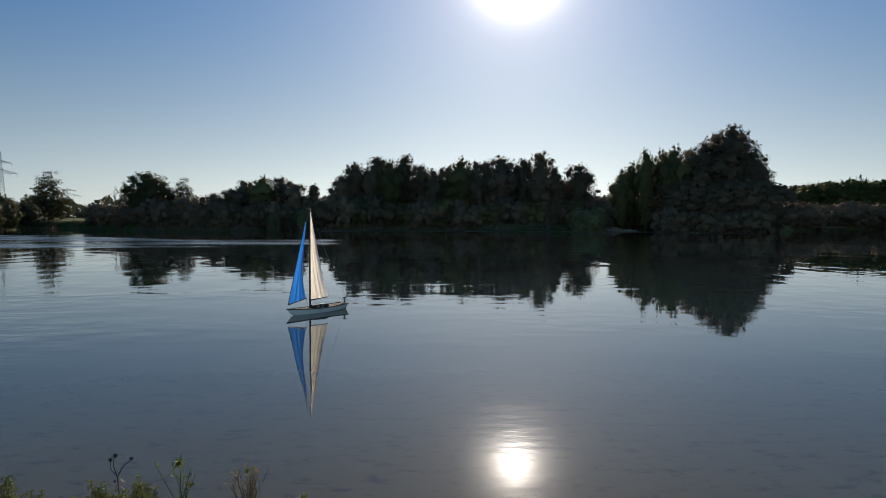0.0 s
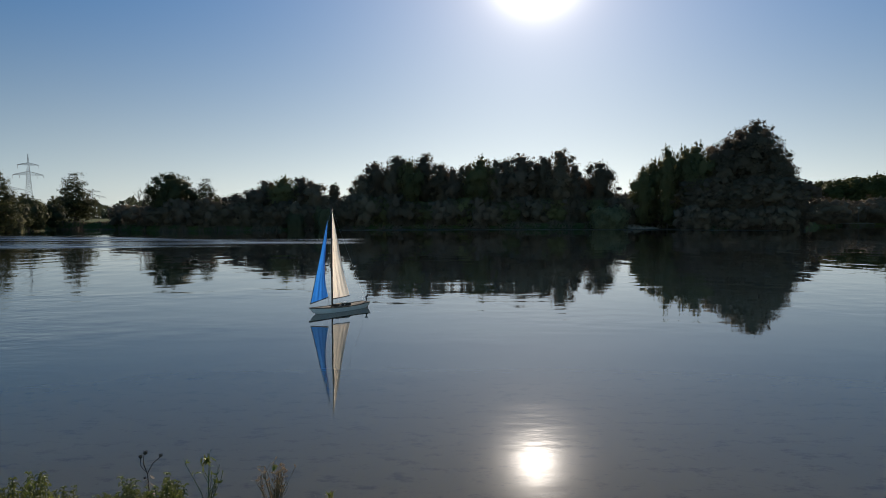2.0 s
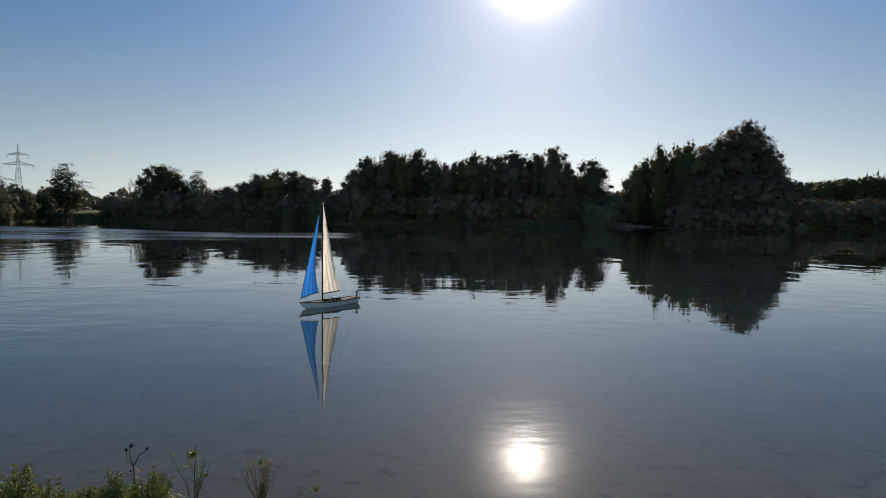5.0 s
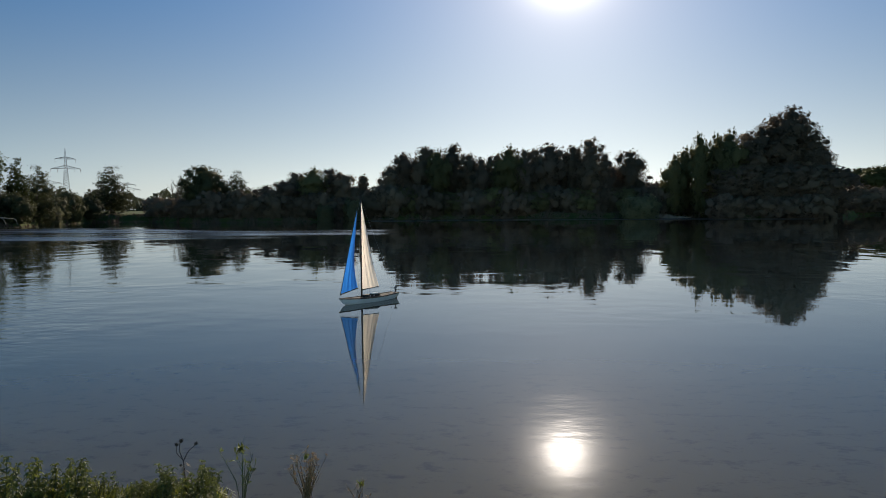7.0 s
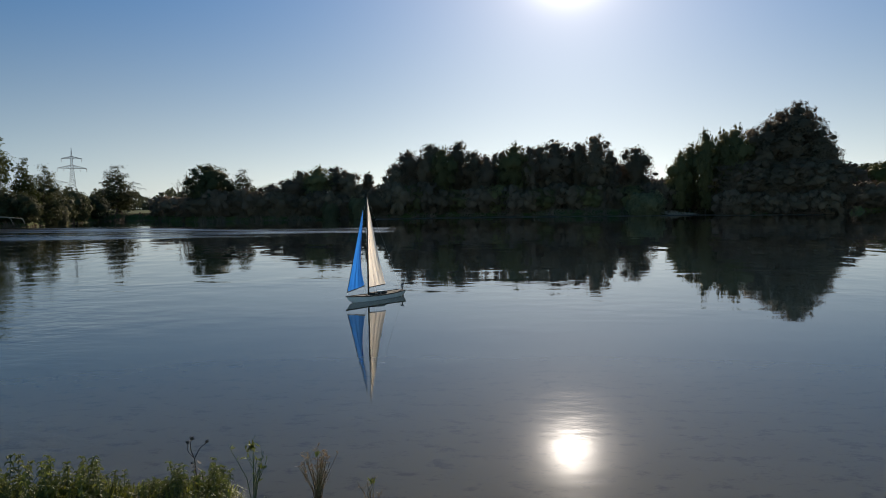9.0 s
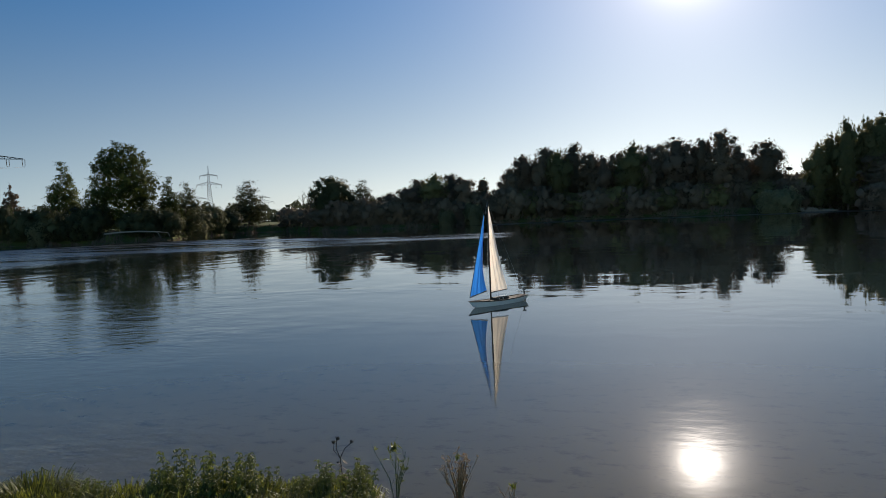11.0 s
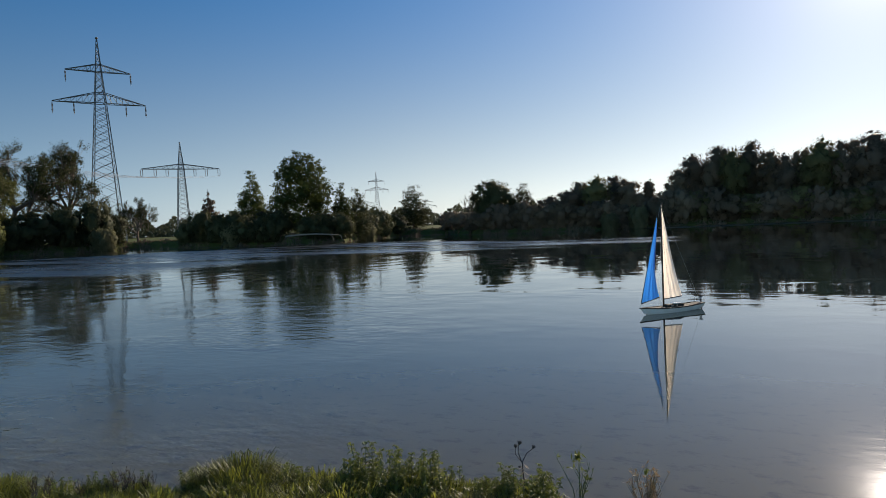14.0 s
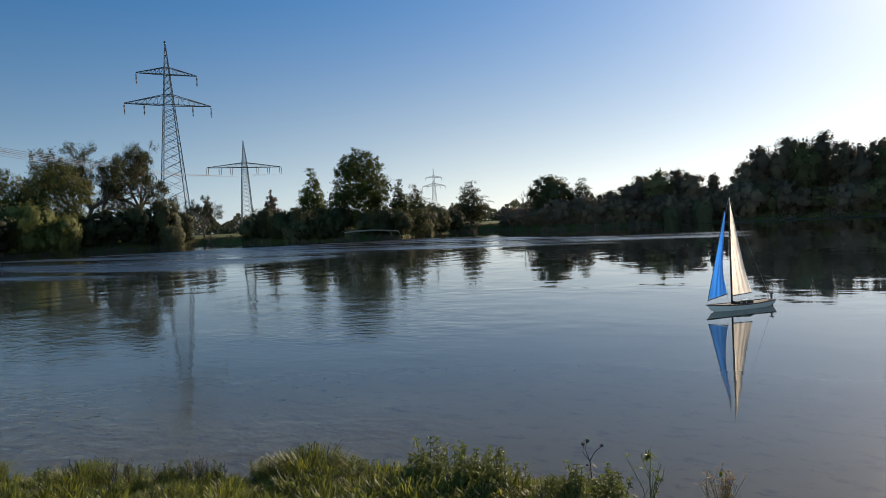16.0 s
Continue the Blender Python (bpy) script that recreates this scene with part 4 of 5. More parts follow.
DONAU = lambda h: [(h * 0.69, h * 0.208, (1.0, 0.56)), (h * 0.845, h * 0.145, (1.0,))]
make_pylon("tall grey steel lattice pylon with two cross-arms", 49.5, DONAU(49.5), 3.7, 1.2, 34.2, pylon_at(-53.6, 187, 53.4 + 8), r=0.115, hang=2.9)
make_pylon("grey steel lattice pylon with one wide cross-arm", 33.7, [(24.8, 13.0, (1.0, 0.66, 0.36))], 2.3, 1.0, 24.8, pylon_at(-48.2, 262, 48 + 6), r=0.13, hang=2.2, peak=0.13, gap=0.75)
make_pylon("distant steel lattice pylon with two cross-arms", 49.5, DONAU(49.5), 3.7, 1.2, 34.2, pylon_at(-32.85, 620, 33), r=0.15, hang=2.9)
make_pylon("far distant steel lattice pylon behind the trees", 34, [(25, 14, (1.0, 0.5)), (20, 10, (1.0,))], 2.3, 0.8, 20, pylon_at(-34.3, 690, 34), r=0.15)
make_pylon("far distant steel lattice pylon behind the trees", 34, [(25, 14, (1.0, 0.5)), (31, 9, (1.0,))], 2.3, 0.8, 20, pylon_at(-28.8, 900, 29), r=0.17)


# ---- the model sailboat ----
def hull_section(s):
    """Half beam, sheer height and keel depth at s from bow (0) to stern (1)."""
    beam = 0.165 * (1 - (1 - min(1, s / 0.55)) ** 2.2) if s < 0.55 else 0.165 * (1 - 0.38 * ((s - 0.55) / 0.45) ** 2)
    sheer = 0.13 - 0.045 * math.sin(math.pi * min(1, s * 0.75 + 0.12)) + 0.012 * (1 - s)
    keel = -0.075 * math.sin(math.pi * min(1, max(0, (s - 0.06) / 0.9))) ** 0.7 if 0.06 < s < 0.96 else 0.02
    return beam, sheer, keel


def make_sail(corners, belly, nu, nv, mat, name, round_=0.05, folds=0.004, rate=9):
    """A sail of cloth between tack, clew and head, bellied to one side, with a thin hem."""
    tack, clew, head = (Vector(c) for c in corners)
    side = (clew - tack).cross(head - tack).normalized()
    g = Geo()
    th = 0.0015
    for layer in (-th, th):
        for j in range(nv + 1):
            v = j / nv
            for i in range(nu + 1):
                u = i / nu
                a, b = tack.lerp(head, v), clew.lerp(head, v)
                roach = round_ * math.sin(math.pi * v) * (b - a).length * u
                p = a.lerp(b, u) + (b - a).normalized() * roach if (b - a).length > 1e-6 else a
                lump = belly * math.sin(math.pi * u) ** 0.8 * math.sin(math.pi * min(1, v * 0.9 + 0.12)) * (1 - v * 0.5)
                wr = folds * (math.sin(u * 25 + v * rate) + 0.6 * math.sin(u * 11 - v * rate * 2.3 + 1)) * (1 - v) * math.sin(math.pi * min(1, u + 0.05))
                g.v.append(tuple(p + side * (lump + wr + layer)))
    row, half = nu + 1, (nu + 1) * (nv + 1)
    for j in range(nv):
        for i in range(nu):
            q = j * row + i
            g.f.append((q, q + 1, q + row + 1, q + row))
            g.f.append((half + q + row, half + q + row + 1, half + q + 1, half + q))
    return g.mesh(name, mat, True)


def make_sailboat(m):
    ob = thing("model_sailboat", "model sailing boat with blue jib and cream mainsail, afloat", "boat", m=m)
    L, n, k = 1.43, 22, 9
    g = Geo()
    for i in range(n + 1):
        s = i / n
        beam, sheer, keel = hull_section(s)
        rake = 0.1 * (1 - min(1, s / 0.2)) ** 1.5
        for j in range(k + 1):
            w = j / k
            ang = math.pi * w
            y = -math.cos(ang) * max(beam, 0.004)
            depth = math.sin(ang) ** 0.75
            z = sheer + (keel - sheer) * depth
            x = -L * 0.5 + L * s + rake * depth * 0.9
            g.v.append((x, y * (1 - 0.15 * depth * depth), z))
    for i in range(n):
        for j in range(k):
            q = i * (k + 1) + j
            g.f.append((q, q + k + 1, q + k + 2, q + 1))
    g.f.append(tuple(n * (k + 1) + j for j in range(k + 1)))
    part("hull", g.mesh("boat_hull", M_HULL, True), ob, "white painted hull")
    # boot stripe rail along the sheer
    for sy in (-1, 1):
        g = Geo()
        pts = []
        for i in range(n + 1):
            beam, sheer, keel = hull_section(i / n)
            pts.append((-L * 0.5 + L * i / n, sy * (max(beam, 0.004) + 0.002), sheer))
        g.tube(pts, 0.011, 6)
        part("rubbing_strake", g.mesh("strake", M_DECK), ob, "dark wooden strake")
    g = Geo()
    top = []
    for i in range(n + 1):
        beam, sheer, keel = hull_section(i / n)
        x = -L * 0.5 + L * i / n
        top.append(((x, -max(beam, 0.004), sheer - 0.003), (x, 0, sheer + 0.008), (x, max(beam, 0.004), sheer - 0.003)))
    for a, b in zip(top, top[1:]):
        q = len(g.v)
        g.v.extend((*a, *b))
        g.f.extend([(q, q + 3, q + 4, q + 1), (q + 1, q + 4, q + 5, q + 2)])
    part("deck", g.mesh("boat_deck", M_DECK), ob, "dark varnished deck")
    # coach roof, bevelled
    me = bpy.data.meshes.new("cabin")
    bm = bmesh.new()
    bmesh.ops.create_cube(bm, size=1, matrix=Matrix.Translation((0.06, 0, 0.112)) @ Matrix.Diagonal((0.42, 0.15, 0.055, 1)))
    for v in bm.verts:
        if v.co.z > 0.117:
            v.co.x, v.co.y = 0.06 + (v.co.x - 0.06) * 0.86, v.co.y * 0.8
    bmesh.ops.bevel(bm, geom=bm.edges[:], offset=0.012, segments=2, affect="EDGES")
    bm.to_mesh(me)
    bm.free()
    me.materials.append(M_DECK)
    cabin = part("cabin", me, ob, "low dark cabin roof")
    for sy in (-1, 1):
        for x in (-0.02, 0.08):
            g = Geo()
            g.tube([(x, sy * 0.066, 0.115), (x, sy * 0.074, 0.115)], 0.013, 10)
            part("porthole", g.mesh("porthole", M_METAL), cabin)
    g = Geo()
    g.box((0.08, -0.045, 0.139), (0.2, 0.045, 0.153))
    part("hatch", g.mesh("hatch", M_HULL), cabin, "pale hatch cover")
    mast_x, mast_top = -0.17, 1.95
    g = Geo()
    g.tube([(mast_x, 0, 0.075), (mast_x, 0, 1.0), (mast_x + 0.01, 0, mast_top)], [0.016, 0.015, 0.009], 8)
    part("mast", g.mesh("mast", M_MAST, True), ob, "dark slender mast")
    # sails are sheeted out to one side
    out = radians(4)
    boom_z = 0.24
    clew = (mast_x + 0.47 * math.cos(out), 0.47 * math.sin(out), boom_z + 0.02)
    g = Geo()
    g.tube([(mast_x, 0, boom_z), clew], [0.011, 0.009], 6)
    part("boom", g.mesh("boom", M_MAST), ob)
    main = part("mainsail", make_sail([(mast_x + 0.012, 0, boom_z + 0.012), (clew[0], clew[1], clew[2] + 0.012), (mast_x + 0.02, 0, mast_top - 0.07)], 0.05, 24, 40, M_CREAM, "mainsail", -0.1, 0.005, 14), ob, "cream cloth mainsail")
    d = (Vector(clew) - Vector((mast_x, 0, boom_z))).normalized()
    for v in (0.3, 0.55, 0.78):
        g = Geo()
        a = Vector((mast_x + 0.47 * (1 - v) * d.x * 1.06, 0.47 * (1 - v) * d.y * 1.06, boom_z + v * (mast_top - 0.3)))
        g.tube([a, a - d * (0.16 - 0.08 * v) + Vector((0, 0, 0.012))], 0.0045, 4)
        part("batten", g.mesh("batten", M_SEAM), main, "dark batten pocket")
    # class mark and sail number as bars
    for i, (zz, ww) in enumerate(((1.36, 0.022), (1.31, 0.035), (1.29, 0.03))):
        g = Geo()
        a = Vector((mast_x, 0, zz)) + d * 0.06
        nrm = Vector((-d.y, d.x, 0))
        for s in (-1, 1):
            p = a + nrm * (0.03 + s * 0.014)
            g.add([p, p + d * ww, p + d * ww + Vector((0, 0, 0.014)), p + Vector((0, 0, 0.014))], [(0, 1, 2, 3)])
        part("sail_mark", g.mesh("sail_mark", M_SEAM), main, "dark printed bar")
    jout = radians(5)
    tack, jlen = Vector((-0.69, 0, 0.2)), 0.46
    jclew = tack + Vector((jlen * math.cos(jout), jlen * math.sin(jout), 0.075))
    g = Geo()
    g.tube([tack, jclew], 0.009, 6)
    part("jib_boom", g.mesh("jib_boom", M_MAST), ob)
    head = Vector((-0.265, 0, 1.74))
    part("jib", make_sail([tack + Vector((0, 0, 0.014)), jclew + Vector((0, 0, 0.014)), head], 0.05, 28, 36, M_BLUE, "jib", -0.32, 0.006, 3), ob, "bright blue cloth jib")
    g = Geo()
    g.tube([tack, head], 0.006, 5)
    part("luff_rope", g.mesh("luff_rope", M_SEAM), ob, "dark rope along the jib's leading edge")
    for a, b in (((-0.69, 0, 0.16), (mast_x, 0, 1.93)), ((0.69, 0, 0.14), (mast_x + 0.01, 0, 1.94)), ((mast_x + 0.04, -0.155, 0.11), (mast_x, 0, 1.55)), ((mast_x + 0.04, 0.155, 0.11), (mast_x, 0, 1.55)), (tuple(jclew), (mast_x - 0.02, 0, 0.17))):
        g = Geo()
        g.tube([a, b], 0.0016, 4)
        part("stay", g.mesh("stay", M_METAL), ob, "thin rigging wire")
    # stern fittings
    for y in (-0.08, 0, 0.08):
        g = Geo()
        g.tube([(0.68, y, 0.12), (0.685, y, 0.2)], 0.003, 5)
        part("stanchion", g.mesh("stanchion", M_METAL), ob)
    g = Geo()
    g.tube([(0.6, -0.1, 0.195), (0.685, -0.08, 0.2), (0.69, 0.08, 0.2), (0.6, 0.1, 0.195)], 0.003, 5)
    part("stern_rail", g.mesh("stern_rail", M_METAL), ob, "small metal stern rail")
    g = Geo()
    g.tube([(0.715, 0, 0.2), (0.735, 0, 0.05), (0.75, 0, -0.1)], [0.012, 0.018, 0.01], 8)
    g.tube([(0.69, 0, 0.2), (0.745, 0, 0.21)], [0.015, 0.018], 8)
    part("rudder", g.mesh("rudder", M_BLACK), ob, "black rudder at the stern")
    return ob


BOAT_AZ, BOAT_R, BOAT_TURN = -10.5, 13.0, 42.0
bp = polar(BOAT_AZ, BOAT_R)
make_sailboat(pose(bp.x, bp.y, 0.0, 0, 0, -BOAT_AZ + BOAT_TURN))


# ---- the near bank ----
def grass_on_bank():
    rng = np.random.default_rng(3)
    v, f = [], []
    count = 0
    while count < 80000:
        wide = count >= 62000
        x = rng.uniform(-9, 8) if wide else rng.uniform(-7.2, 1.6)
        y = rng.uniform(-4, 4.3) if wide else rng.uniform(-0.6, 4.3)
        edge = float(near_edge(x))
        d = edge - y
        # thick along the waterside strip that the camera sees, thinning out beyond its view
        thick = math.exp(-d * 0.25) / (1 + math.exp((d - 1.6) * 4.5)) / (1 + math.exp((x + 0.45) * 3.5))
        if d < 0.02 or (rng.random() > thick and not wide):
            continue
        clump = noise.noise(Vector((x * 1.7, y * 1.7, 1))) + 0.5 * noise.noise(Vector((x * 5, y * 5, 2)))
        if rng.random() > 0.75 + clump * 0.5:
            continue
        h = (0.045 + 0.05 * max(0, clump)) * rng.uniform(0.6, 1.5)
        z = ground_height(x, y) - 0.01
        a = rng.random() * 6.283
        lean = rng.uniform(0.2, 1.5) * h
        w = rng.uniform(0.0024, 0.0048)
        dx, dy = math.cos(a), math.sin(a)
        px, py = -dy * w, dx * w
        k = len(v)
        v += [(x - px, y - py, z), (x + px, y + py, z), (x + dx * lean * 0.3 - px * 0.8, y + dy * lean * 0.3 - py * 0.8, z + h * 0.6), (x + dx * lean * 0.3 + px * 0.8, y + dy * lean * 0.3 + py * 0.8, z + h * 0.6), (x + dx * lean, y + dy * lean, z + h)]
        f += [(k, k + 1, k + 3, k + 2), (k + 2, k + 3, k + 4)]
        count += 1
    me = bpy.data.meshes.new("grass")
    me.from_pydata(v, [], f)
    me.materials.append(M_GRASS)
    return me


tagged(new("grass", grass_on_bank()), "short sunlit green grass on the near bank", "grass", kind="stuff")


def make_tussock(seed, h, spread, blades):
    rng = np.random.default_rng(seed)
    g = Geo()
    for _ in range(blades):
        a, rr = rng.random() * 6.283, spread * rng.random() ** 0.7
        b = a + rng.normal() * 0.5
        x, y = rr * math.cos(a) * 0.6, rr * math.sin(a) * 0.6
        hh = h * rng.uniform(0.55, 1.1)
        out = rng.uniform(0.2, 1.1) * hh
        w = rng.uniform(0.0026, 0.005)
        dx, dy = math.cos(b), math.sin(b)
        px, py = -dy * w, dx * w
        pts = [(0, 0), (0.2, 0.55), (0.55, 0.9), (1.0, 1.0 - 0.4 * (out / hh))]
        k = len(g.v)
        for i, (o, z) in enumerate(pts[:3]):
            s = 1 - 0.25 * i
            g.v += [(x + dx * out * o - px * s, y + dy * out * o - py * s, hh * z), (x + dx * out * o + px * s, y + dy * out * o + py * s, hh * z)]
        g.v.append((x + dx * out, y + dy * out, hh * pts[3][1]))
        g.f += [(k, k + 1, k + 3, k + 2), (k + 2, k + 3, k + 5, k + 4), (k + 4, k + 5, k + 6)]
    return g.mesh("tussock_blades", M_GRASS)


def make_nettle(seed, h):
    """A bushy nettle: spreading stems with pairs of small pointed leaves and a leafy tip."""
    rng = np.random.default_rng(seed)
    ob = thing("nettle", "leafy green nettle on the lake bank", "plant", group="nettles on the bank")
    for s in range(7):
        stem, leaves = Geo(), Geo()
        a0 = rng.random() * 6.28
        hh = h * rng.uniform(0.55, 1.05) if s else h
        base = Vector((math.cos(a0), math.sin(a0), 0)) * (0.03 + 0.09 * float(rng.random())) * (s > 0)
        lean = Vector((rng.normal() * 0.17, rng.normal() * 0.17, 1)).normalized() if s else Vector((0.05, 0, 1))
        stem.tube([base, base + lean * hh * 0.5, base + lean * hh + Vector((0, 0, 0.01))], [0.004, 0.003, 0.0015], 4)
        levels = 10
        for i in range(levels):
            t = 0.25 + 0.75 * i / (levels - 1)
            p = base + lean * hh * t
            for q in range(2 if i < levels - 2 else 4):
                ln = 0.05 * (1.2 - 0.7 * t) * rng.uniform(0.7, 1.3)
                a = a0 + i * 1.571 + q * (3.1416 if i < levels - 2 else 1.571) + rng.normal() * 0.35
                d = Vector((math.cos(a), math.sin(a), rng.uniform(-0.35, 0.55) + (0.5 if i == levels - 1 else 0)))
                sd = Vector((-math.sin(a), math.cos(a), rng.normal() * 0.3))
                k = len(leaves.v)
                w = ln * 0.34
                for o, ww, dz in ((0.05, 0.3, 0), (0.4, 1, 0.006), (0.75, 0.6, -0.002), (1, 0.02, -0.016)):
                    c = p + d * ln * o + Vector((0, 0, dz))
                    leaves.v += [tuple(c - sd * w * ww + Vector((0, 0, 0.005))), tuple(c), tuple(c + sd * w * ww + Vector((0, 0, 0.005)))]
                for r in range(3):
                    b = k + r * 3
                    leaves.f += [(b, b + 1, b + 4, b + 3), (b + 1, b + 2, b + 5, b + 4)]
        part("leaves", leaves.mesh("nettle_leaves", M_NETTLE), part("stem", stem.mesh("nettle_stem", M_STEM), ob))
    return ob


def bank_z(x, y):
    return ground_height(x, y) - 0.01


tus = tagged(new("grass_tussock", make_tussock(1, 0.24, 0.34, 1300)), "tall tuft of grass at the water's edge", "grass tuft", group="tussocks on the bank")
spots = [(-3.45, 3.15, 0.86), (-4.8, 2.42, 0.82), (-3.62, 3.05, 0.7), (-3.28, 3.2, 0.6), (-5.45, 2.1, 0.7), (-5.0, 2.3, 0.6), (-4.2, 2.6, 0.42), (-3.95, 2.75, 0.4), (-3.0, 3.0, 0.36)]
for i, (x, y, s) in enumerate(spots):
    m = pose(x, y, bank_z(x, y), 0, 0, i * 77) @ Matrix.Diagonal((s, s, s, 1))
    if i:
        tus = copy_thing(tus, m)
    tus.matrix_world = m

small = tagged(new("grass_tuft", make_tussock(5, 0.105, 0.17, 150)), "small tuft of grass on the bank", "grass tuft", group="small tufts on the bank")
tuft = random.Random(31)
for i in range(240):
    among = i >= 110
    x = tuft.uniform(-3.3, -1.55) if among else tuft.uniform(-5.6, -1.5)
    y = float(near_edge(x)) - (tuft.uniform(0.03, 0.62) if among else tuft.uniform(0.1, 1.15))
    s = tuft.uniform(0.65, 1.3) if among else tuft.uniform(0.55, 1.1)
    m = pose(x, y, bank_z(x, y), 0, 0, tuft.uniform(0, 360)) @ Matrix.Diagonal((s, s, s * tuft.uniform(0.8, 1.2), 1))
    if i:
        small = copy_thing(small, m)
    small.matrix_world = m

rng_n = random.Random(8)
protos = [make_nettle(s, 0.3) for s in (1, 2, 3, 4)]
placed = set()
for i in range(64):
    if 12 <= i < 30 and i % 2:
        continue
    x = rng_n.uniform(-2.75, -1.75) if i < 30 else rng_n.uniform(-1.95, -1.5) if i < 44 else rng_n.uniform(-5.0, -2.75)
    y = float(near_edge(x)) - rng_n.uniform(0.08, 0.45)
    s = rng_n.uniform(0.55, 1.08) * (0.95 if i < 30 else 0.85 if i < 44 else 0.6)
    if x > -2.15:
        s *= 0.92
    m = pose(x, y, bank_z(x, y), 0, 0, rng_n.uniform(0, 360)) @ Matrix.Diagonal((s, s, s, 1))
    p = i % 4
    if p in placed:
        copy_thing(protos[p], m).matrix_world = m
    else:
        placed.add(p)
        protos[p].matrix_world = m


# ---- single plants of the bank ----
def make_thistle():
    """A dead knapweed stalk: forked stem with dark seed heads and a few withered leaves."""
    x, y = -1.726, 3.55
    z = bank_z(x, y)
    ob = thing("dry_thistle", "dead thistle stalk with dark seed heads on the bank", "plant", m=pose(x, y, z))
    top = 0.50 - z
    g = Geo()
    g.tube([(0.03, 0, 0), (0.02, 0, top * 0.4), (0.01, 0, top * 0.72)], [0.004, 0.0035, 0.003], 5)
    g.tube([(0.01, 0, top * 0.72), (-0.012, 0, top * 0.86), (-0.006, 0, top * 0.98)], [0.003, 0.0025, 0.002], 5)
    g.tube([(0.01, 0, top * 0.72), (0.035, 0.01, top * 0.85), (0.074, 0.015, top * 0.93)], [0.003, 0.0022, 0.0018], 5)
    g.tube([(0.01, 0, top * 0.72), (-0.025, -0.01, top * 0.84), (-0.02, -0.01, top * 0.93)], [0.0025, 0.002, 0.0015], 5)
    part("stem", g.mesh("thistle_stem", M_HEAD), ob, "thin dark forked stem")
    for px, py, pz, r in ((0.0, 0, top, 0.011), (-0.022, -0.01, top * 0.955, 0.0105), (0.076, 0.015, top * 0.95, 0.0095), (-0.006, 0.0, top * 0.66, 0.006)):
        g = Geo()
        g.tube([(px, py, pz - r), (px, py, pz - r * 0.5), (px, py, pz + r * 0.3), (px, py, pz + r * 0.8)], [r * 0.35, r * 0.9, r * 0.85, r * 0.3], 9)
        for k in range(22):
            a, e = k * 2.4, -0.5 + 1.6 * k / 22
            d = Vector((math.cos(a) * math.cos(e), math.sin(a) * math.cos(e), math.sin(e)))
            c = Vector((px, py, pz))
            g.tube([c + d * r * 0.6, c + d * r * rng_n.uniform(1.15, 1.6)], [0.0014, 0.0005], 3)
        part("seed_head", g.mesh("seed_head", M_HEAD), ob, "dark spiky seed head")
    rng = np.random.default_rng(4)
    n = 14
    h = rng.uniform(0.15, 0.7, n) * top
    a = rng.random(n) * 6.28
    al = np.stack([np.cos(a), np.sin(a), -0.5 + 0 * a], 1) * 0.018
    ac = np.stack([-np.sin(a), np.cos(a), 0 * a], 1) * 0.006
    part("leaves", cards("withered_leaves", M_DRY, np.stack([0.02 + al[:, 0], al[:, 1], h], 1), al, ac), ob, "withered brown leaves")


def make_twigs(name, label, x, y, top, seed, stems, spread, leaves, leaf_mat, size, stout=1.0):
    """A young shrub of thin upright twigs with few leaves."""
    rng = np.random.default_rng(seed)
    z = bank_z(x, y)
    ob = thing(name, label, "plant", m=pose(x, y, z))
    h = top - z
    tips = []
    for i in range(stems):
        g = Geo()
        a = rng.random() * 6.28
        k = (0.25 + 0.75 * rng.random()) if i else 0.1
        hh = h * (1 if i == 0 else rng.uniform(0.6, 0.95))
        e = Vector((spread * k * math.cos(a), spread * k * 0.6 * math.sin(a), hh))
        mid = e * 0.5 + Vector((-e.x * 0.2, 0, 0.02))
        g.tube([(0, 0, 0), mid, e], [0.0035 * stout, 0.0025 * stout, 0.001], 4)
        for j in range(4):
            t = rng.uniform(0.35, 0.9)
            p = mid * 2 * t * (1 - t) + e * t * t
            b = rng.random() * 6.28
            q = p + Vector((math.cos(b) * 0.5, math.sin(b) * 0.4, 1.0)) * rng.uniform(0.03, 0.08)
            g.tube([p, q], [0.0016, 0.0006], 3)
            tips.append(q)
        tips += [e, e, mid.lerp(e, 0.6)]
        part("twig", g.mesh("twig", M_DRY if leaf_mat is M_DRY else M_HEAD if leaf_mat is M_WEED else M_STEM), ob)
    t = np.array(tips)
    n = leaves
    pick = t[rng.integers(0, len(t), n)]
    al = unit(rng, n)
    al[:, 2] = np.abs(al[:, 2])
    ac = np.cross(al, unit(rng, n))
    ac /= np.linalg.norm(ac, axis=1, keepdims=True)
    ln = rng.uniform(0.6, 1.3, n)[:, None] * size
    part("leaves", cards("twig_leaves", leaf_mat, pick + al * ln, al * ln, ac * ln * 0.3), ob)
    if leaf_mat is M_WEED:
        return
    # a bright tuft at the tip of the main stem
    m = 12
    al = unit(rng, m)
    al[:, 2] = np.abs(al[:, 2]) + 0.4
    ac = np.cross(al, unit(rng, m))
    ac /= np.linalg.norm(ac, axis=1, keepdims=True)
    tip = np.array([[0.0, 0.0, h * 0.9]]) + rng.normal(size=(m, 3)) * 0.008
    part("leaf_tuft", cards("leaf_tuft", M_NETTLE, tip, al * size * 1.2, ac * size * 0.4), ob, "bright green young leaves")


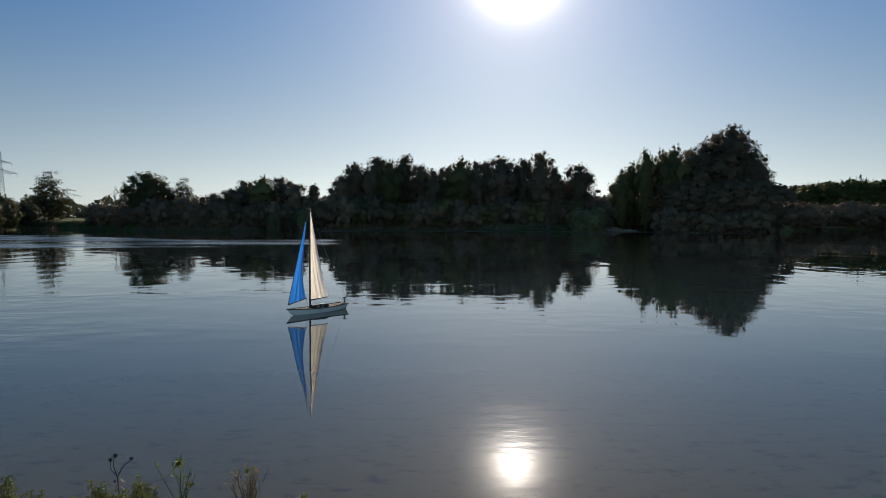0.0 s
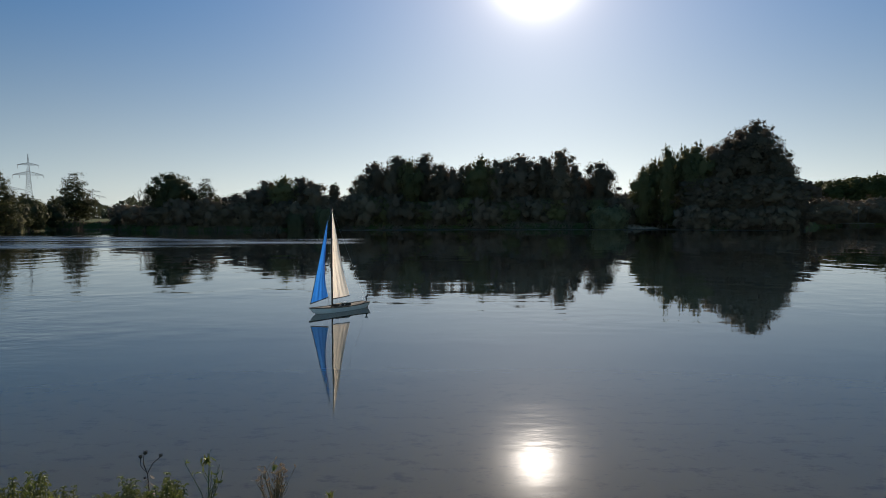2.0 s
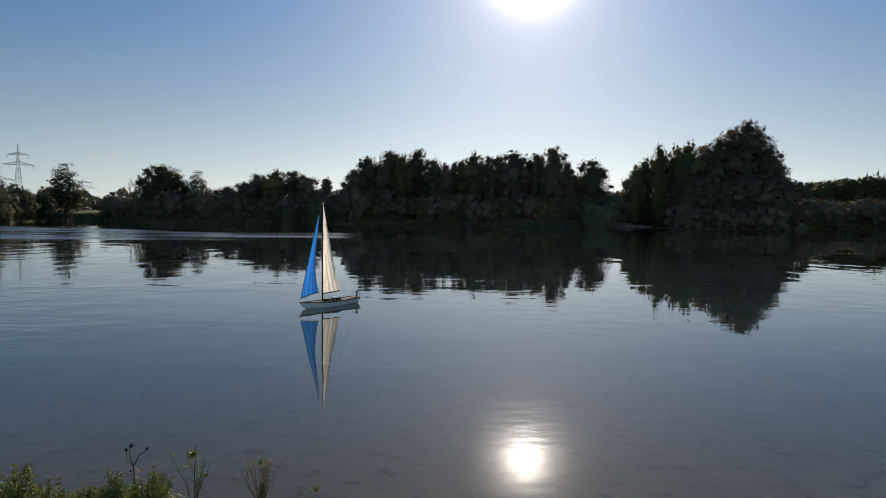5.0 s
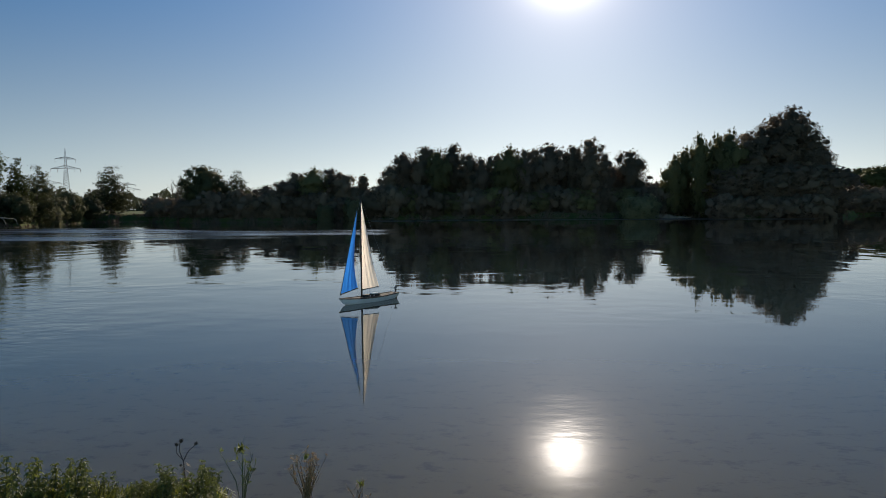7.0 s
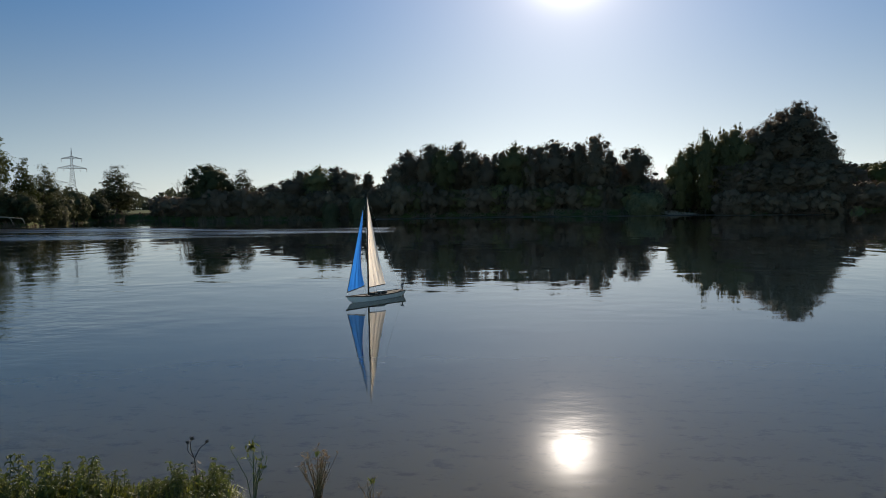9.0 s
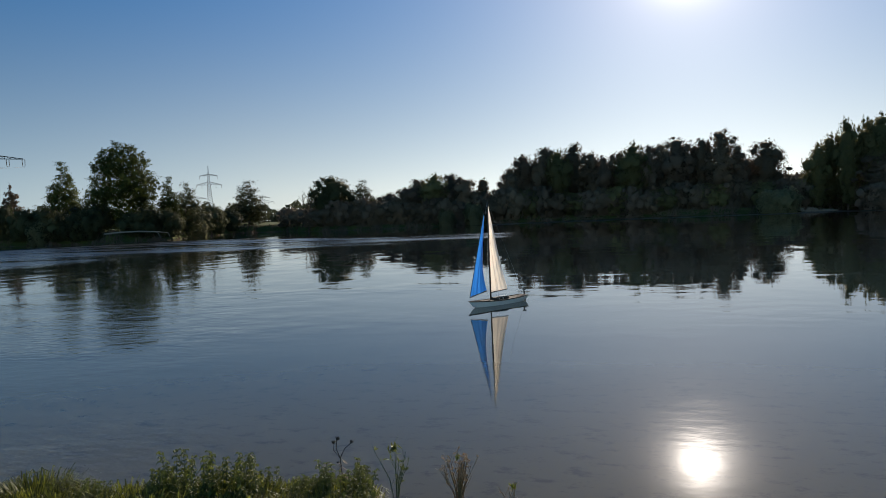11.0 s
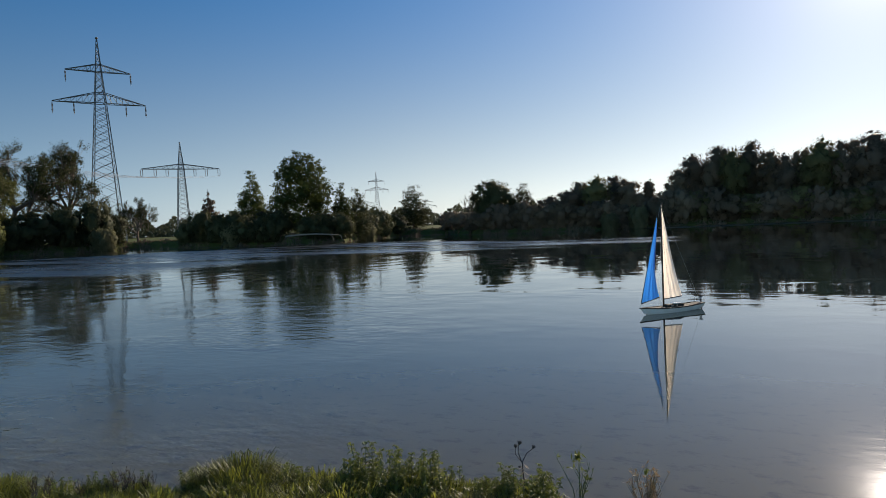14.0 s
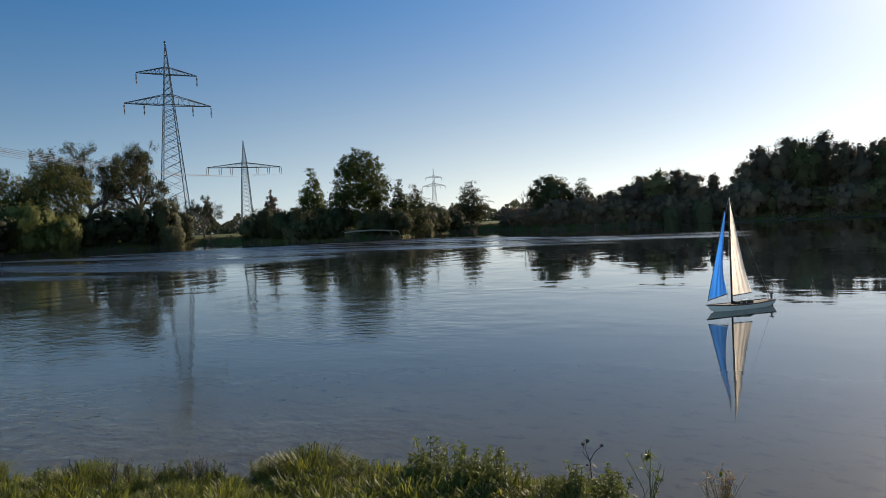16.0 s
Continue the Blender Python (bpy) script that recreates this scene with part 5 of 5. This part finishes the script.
make_thistle()
make_twigs("sapling", "young shrub with bare twigs and green tip leaves", -1.39, 3.55, 0.50, 11, 7, 0.14, 40, M_NETTLE, 0.018)
make_twigs("dry_shrub", "low dry straw-coloured shrub of fine twigs", -1.03, 3.55, 0.46, 12, 24, 0.14, 240, M_DRY, 0.011)
make_twigs("sapling", "small twiggy seedling low on the bank", -0.72, 3.5, 0.33, 13, 5, 0.08, 24, M_DRY, 0.012)

weed = random.Random(17)
for i in range(9):
    wx = -4.42 + 0.085 * i + weed.uniform(-0.03, 0.03)
    wy = float(near_edge(wx)) - weed.uniform(0.12, 0.4)
    make_twigs("withered_weed", "thin dark brown withered weed in the bank grass", wx, wy, bank_z(wx, wy) + weed.uniform(0.11, 0.18), 40 + i, 6, 0.07, 60, M_WEED, 0.008, 0.5)

# ---- cables of the power line ----
b_p = polar(-48.2, 262)
b_turn = Matrix.Rotation(radians(54), 3, "Z")
for k, x in enumerate((-13.0, -8.6, -4.7, 4.7, 8.6, 13.0)):
    a = Vector((b_p.x, b_p.y, ground_height(b_p.x, b_p.y) + 22.0)) + b_turn @ Vector((x, 0, 0))
    e = Vector((-70, 6, 14.7 + 0.35 * (k % 3) - 0.12 * k)) + Vector((-1.2, 1.6, 0)) * x * 0.4
    g = Geo()
    pts = []
    for i in range(41):
        s = i / 40
        p = a.lerp(e, s)
        p.z -= 12 * s * (1 - s) * (1 + 0.03 * (k % 3))
        pts.append(p)
    g.tube(pts, 0.03, 4, False)
    tagged(new("power_cable", g.mesh("power_cable", M_CABLE)), "thin sagging power cable between pylons", "cable", group="power cables")


# ---- small things on the far shore ----
def make_log():
    ob = thing("fallen_log", "pale fallen trunk lying along the bank edge", "log", m=Matrix.Identity(4))
    pts = [polar(-40.6, 93.5, 1.15), polar(-39.6, 92.0, 1.3), polar(-38.2, 91.2, 1.33), polar(-37.0, 91.0, 1.2), polar(-36.2, 91.2, 1.05)]
    g = Geo()
    g.tube(pts, [0.11, 0.1, 0.09, 0.07, 0.04], 7)
    part("trunk", g.mesh("log_trunk", M_WEATHERED, True), ob)
    for a, b in ((3, polar(-36.7, 90.6, 0.4)), (4, polar(-36.0, 91.0, 0.35))):
        g = Geo()
        g.tube([pts[a], pts[a].lerp(b, 0.5) + Vector((0, 0, 0.2)), b], [0.06, 0.045, 0.02], 5)
        part("branch", g.mesh("log_branch", M_WEATHERED), ob)


def make_jetty(az, r):
    c = polar(az, r)
    ob = thing("jetty", "small weathered plank jetty with a mooring post", "jetty", m=pose(c.x, c.y, 0, 0, 0, -az))
    for i in range(16):
        g = Geo()
        g.box((-3.1 + i * 0.39, -0.6, 0.42), (-3.1 + i * 0.39 + 0.35, 0.6, 0.47))
        part("plank", g.mesh("plank", M_WEATHERED), ob)
    for x in (-2.8, -0.9, 1.0, 2.9):
        for y in (-0.5, 0.5):
            g = Geo()
            g.tube([(x, y, -1.2), (x, y, 0.42)], 0.09, 7)
            part("pile", g.mesh("pile", M_BARK), ob)
    g = Geo()
    g.tube([(0.6, 0.3, 0.4), (0.6, 0.3, 3.3)], 0.07, 7)
    part("post", g.mesh("post", M_BARK), ob)
    g = Geo()
    g.box((0.4, 0.2, 3.2), (0.8, 0.4, 3.55))
    part("sign_board", g.mesh("sign_board", M_WEATHERED), ob, "small pale board")


def make_bench(az, r):
    c = polar(az, r)
    z = ground_height(c.x, c.y)
    ob = thing("bench", "pale wooden bench on the far bank", "bench", m=pose(c.x, c.y, z - 0.02, 0, 0, -az + 15))
    for y in (-0.2, 0.0, 0.2):
        g = Geo()
        g.box((-0.9, y - 0.08, 0.44), (0.9, y + 0.08, 0.49))
        part("seat_slat", g.mesh("bench_slat", M_WEATHERED), ob)
    for zz in (0.62, 0.8):
        g = Geo()
        g.box((-0.9, 0.27, zz), (0.9, 0.31, zz + 0.13))
        part("back_slat", g.mesh("bench_back", M_WEATHERED), ob)
    for x in (-0.7, 0.7):
        g = Geo()
        g.box((x - 0.05, -0.22, 0), (x + 0.05, 0.26, 0.44))
        g.box((x - 0.05, 0.25, 0), (x + 0.05, 0.32, 0.9))
        part("leg", g.mesh("bench_leg", M_WEATHERED), ob)


make_log()
make_jetty(29.4, 147)
make_bench(-21.4, 106)


# ---- a gravel patch at the foot of the wood ----
def make_gravel(az, r, half, depth):
    rng = np.random.default_rng(21)
    g = Geo()
    c = polar(az, r)
    for _ in range(420):
        a, k = rng.random() * 6.283, rng.random() ** 0.5
        p = c + Matrix.Rotation(radians(-az), 3, "Z") @ Vector((half * k * math.cos(a), depth * k * math.sin(a), 0))
        s = rng.uniform(0.06, 0.2)
        z = max(ground_height(p.x, p.y), 0.0) + s * 0.3 + 0.25 * (1 - k)
        q = [Vector((math.cos(w + a), math.sin(w + a), 0)) * s * rng.uniform(0.8, 1.2) for w in (0, 1.05, 2.1, 3.14, 4.2, 5.2)]
        up = Vector((0, 0, s * rng.uniform(0.4, 0.8)))
        base = Vector((p.x, p.y, z))
        k0 = len(g.v)
        g.v += [tuple(base + v - up) for v in q] + [tuple(base + v * 0.6 + up) for v in q]
        g.f += [(k0 + i, k0 + (i + 1) % 6, k0 + 6 + (i + 1) % 6, k0 + 6 + i) for i in range(6)] + [tuple(k0 + 6 + i for i in range(6))]
    return tagged(new("gravel", g.mesh("gravel", M_STONE)), "patch of pale gravel on the far shore", "gravel", kind="stuff")


M_STONE = material("pale_stone", (0.17, 0.15, 0.125), (0.3, 0.27, 0.23), 6, 0.9, bump=0.3)
make_gravel(14.4, 107.5, 2.7, 1.2)
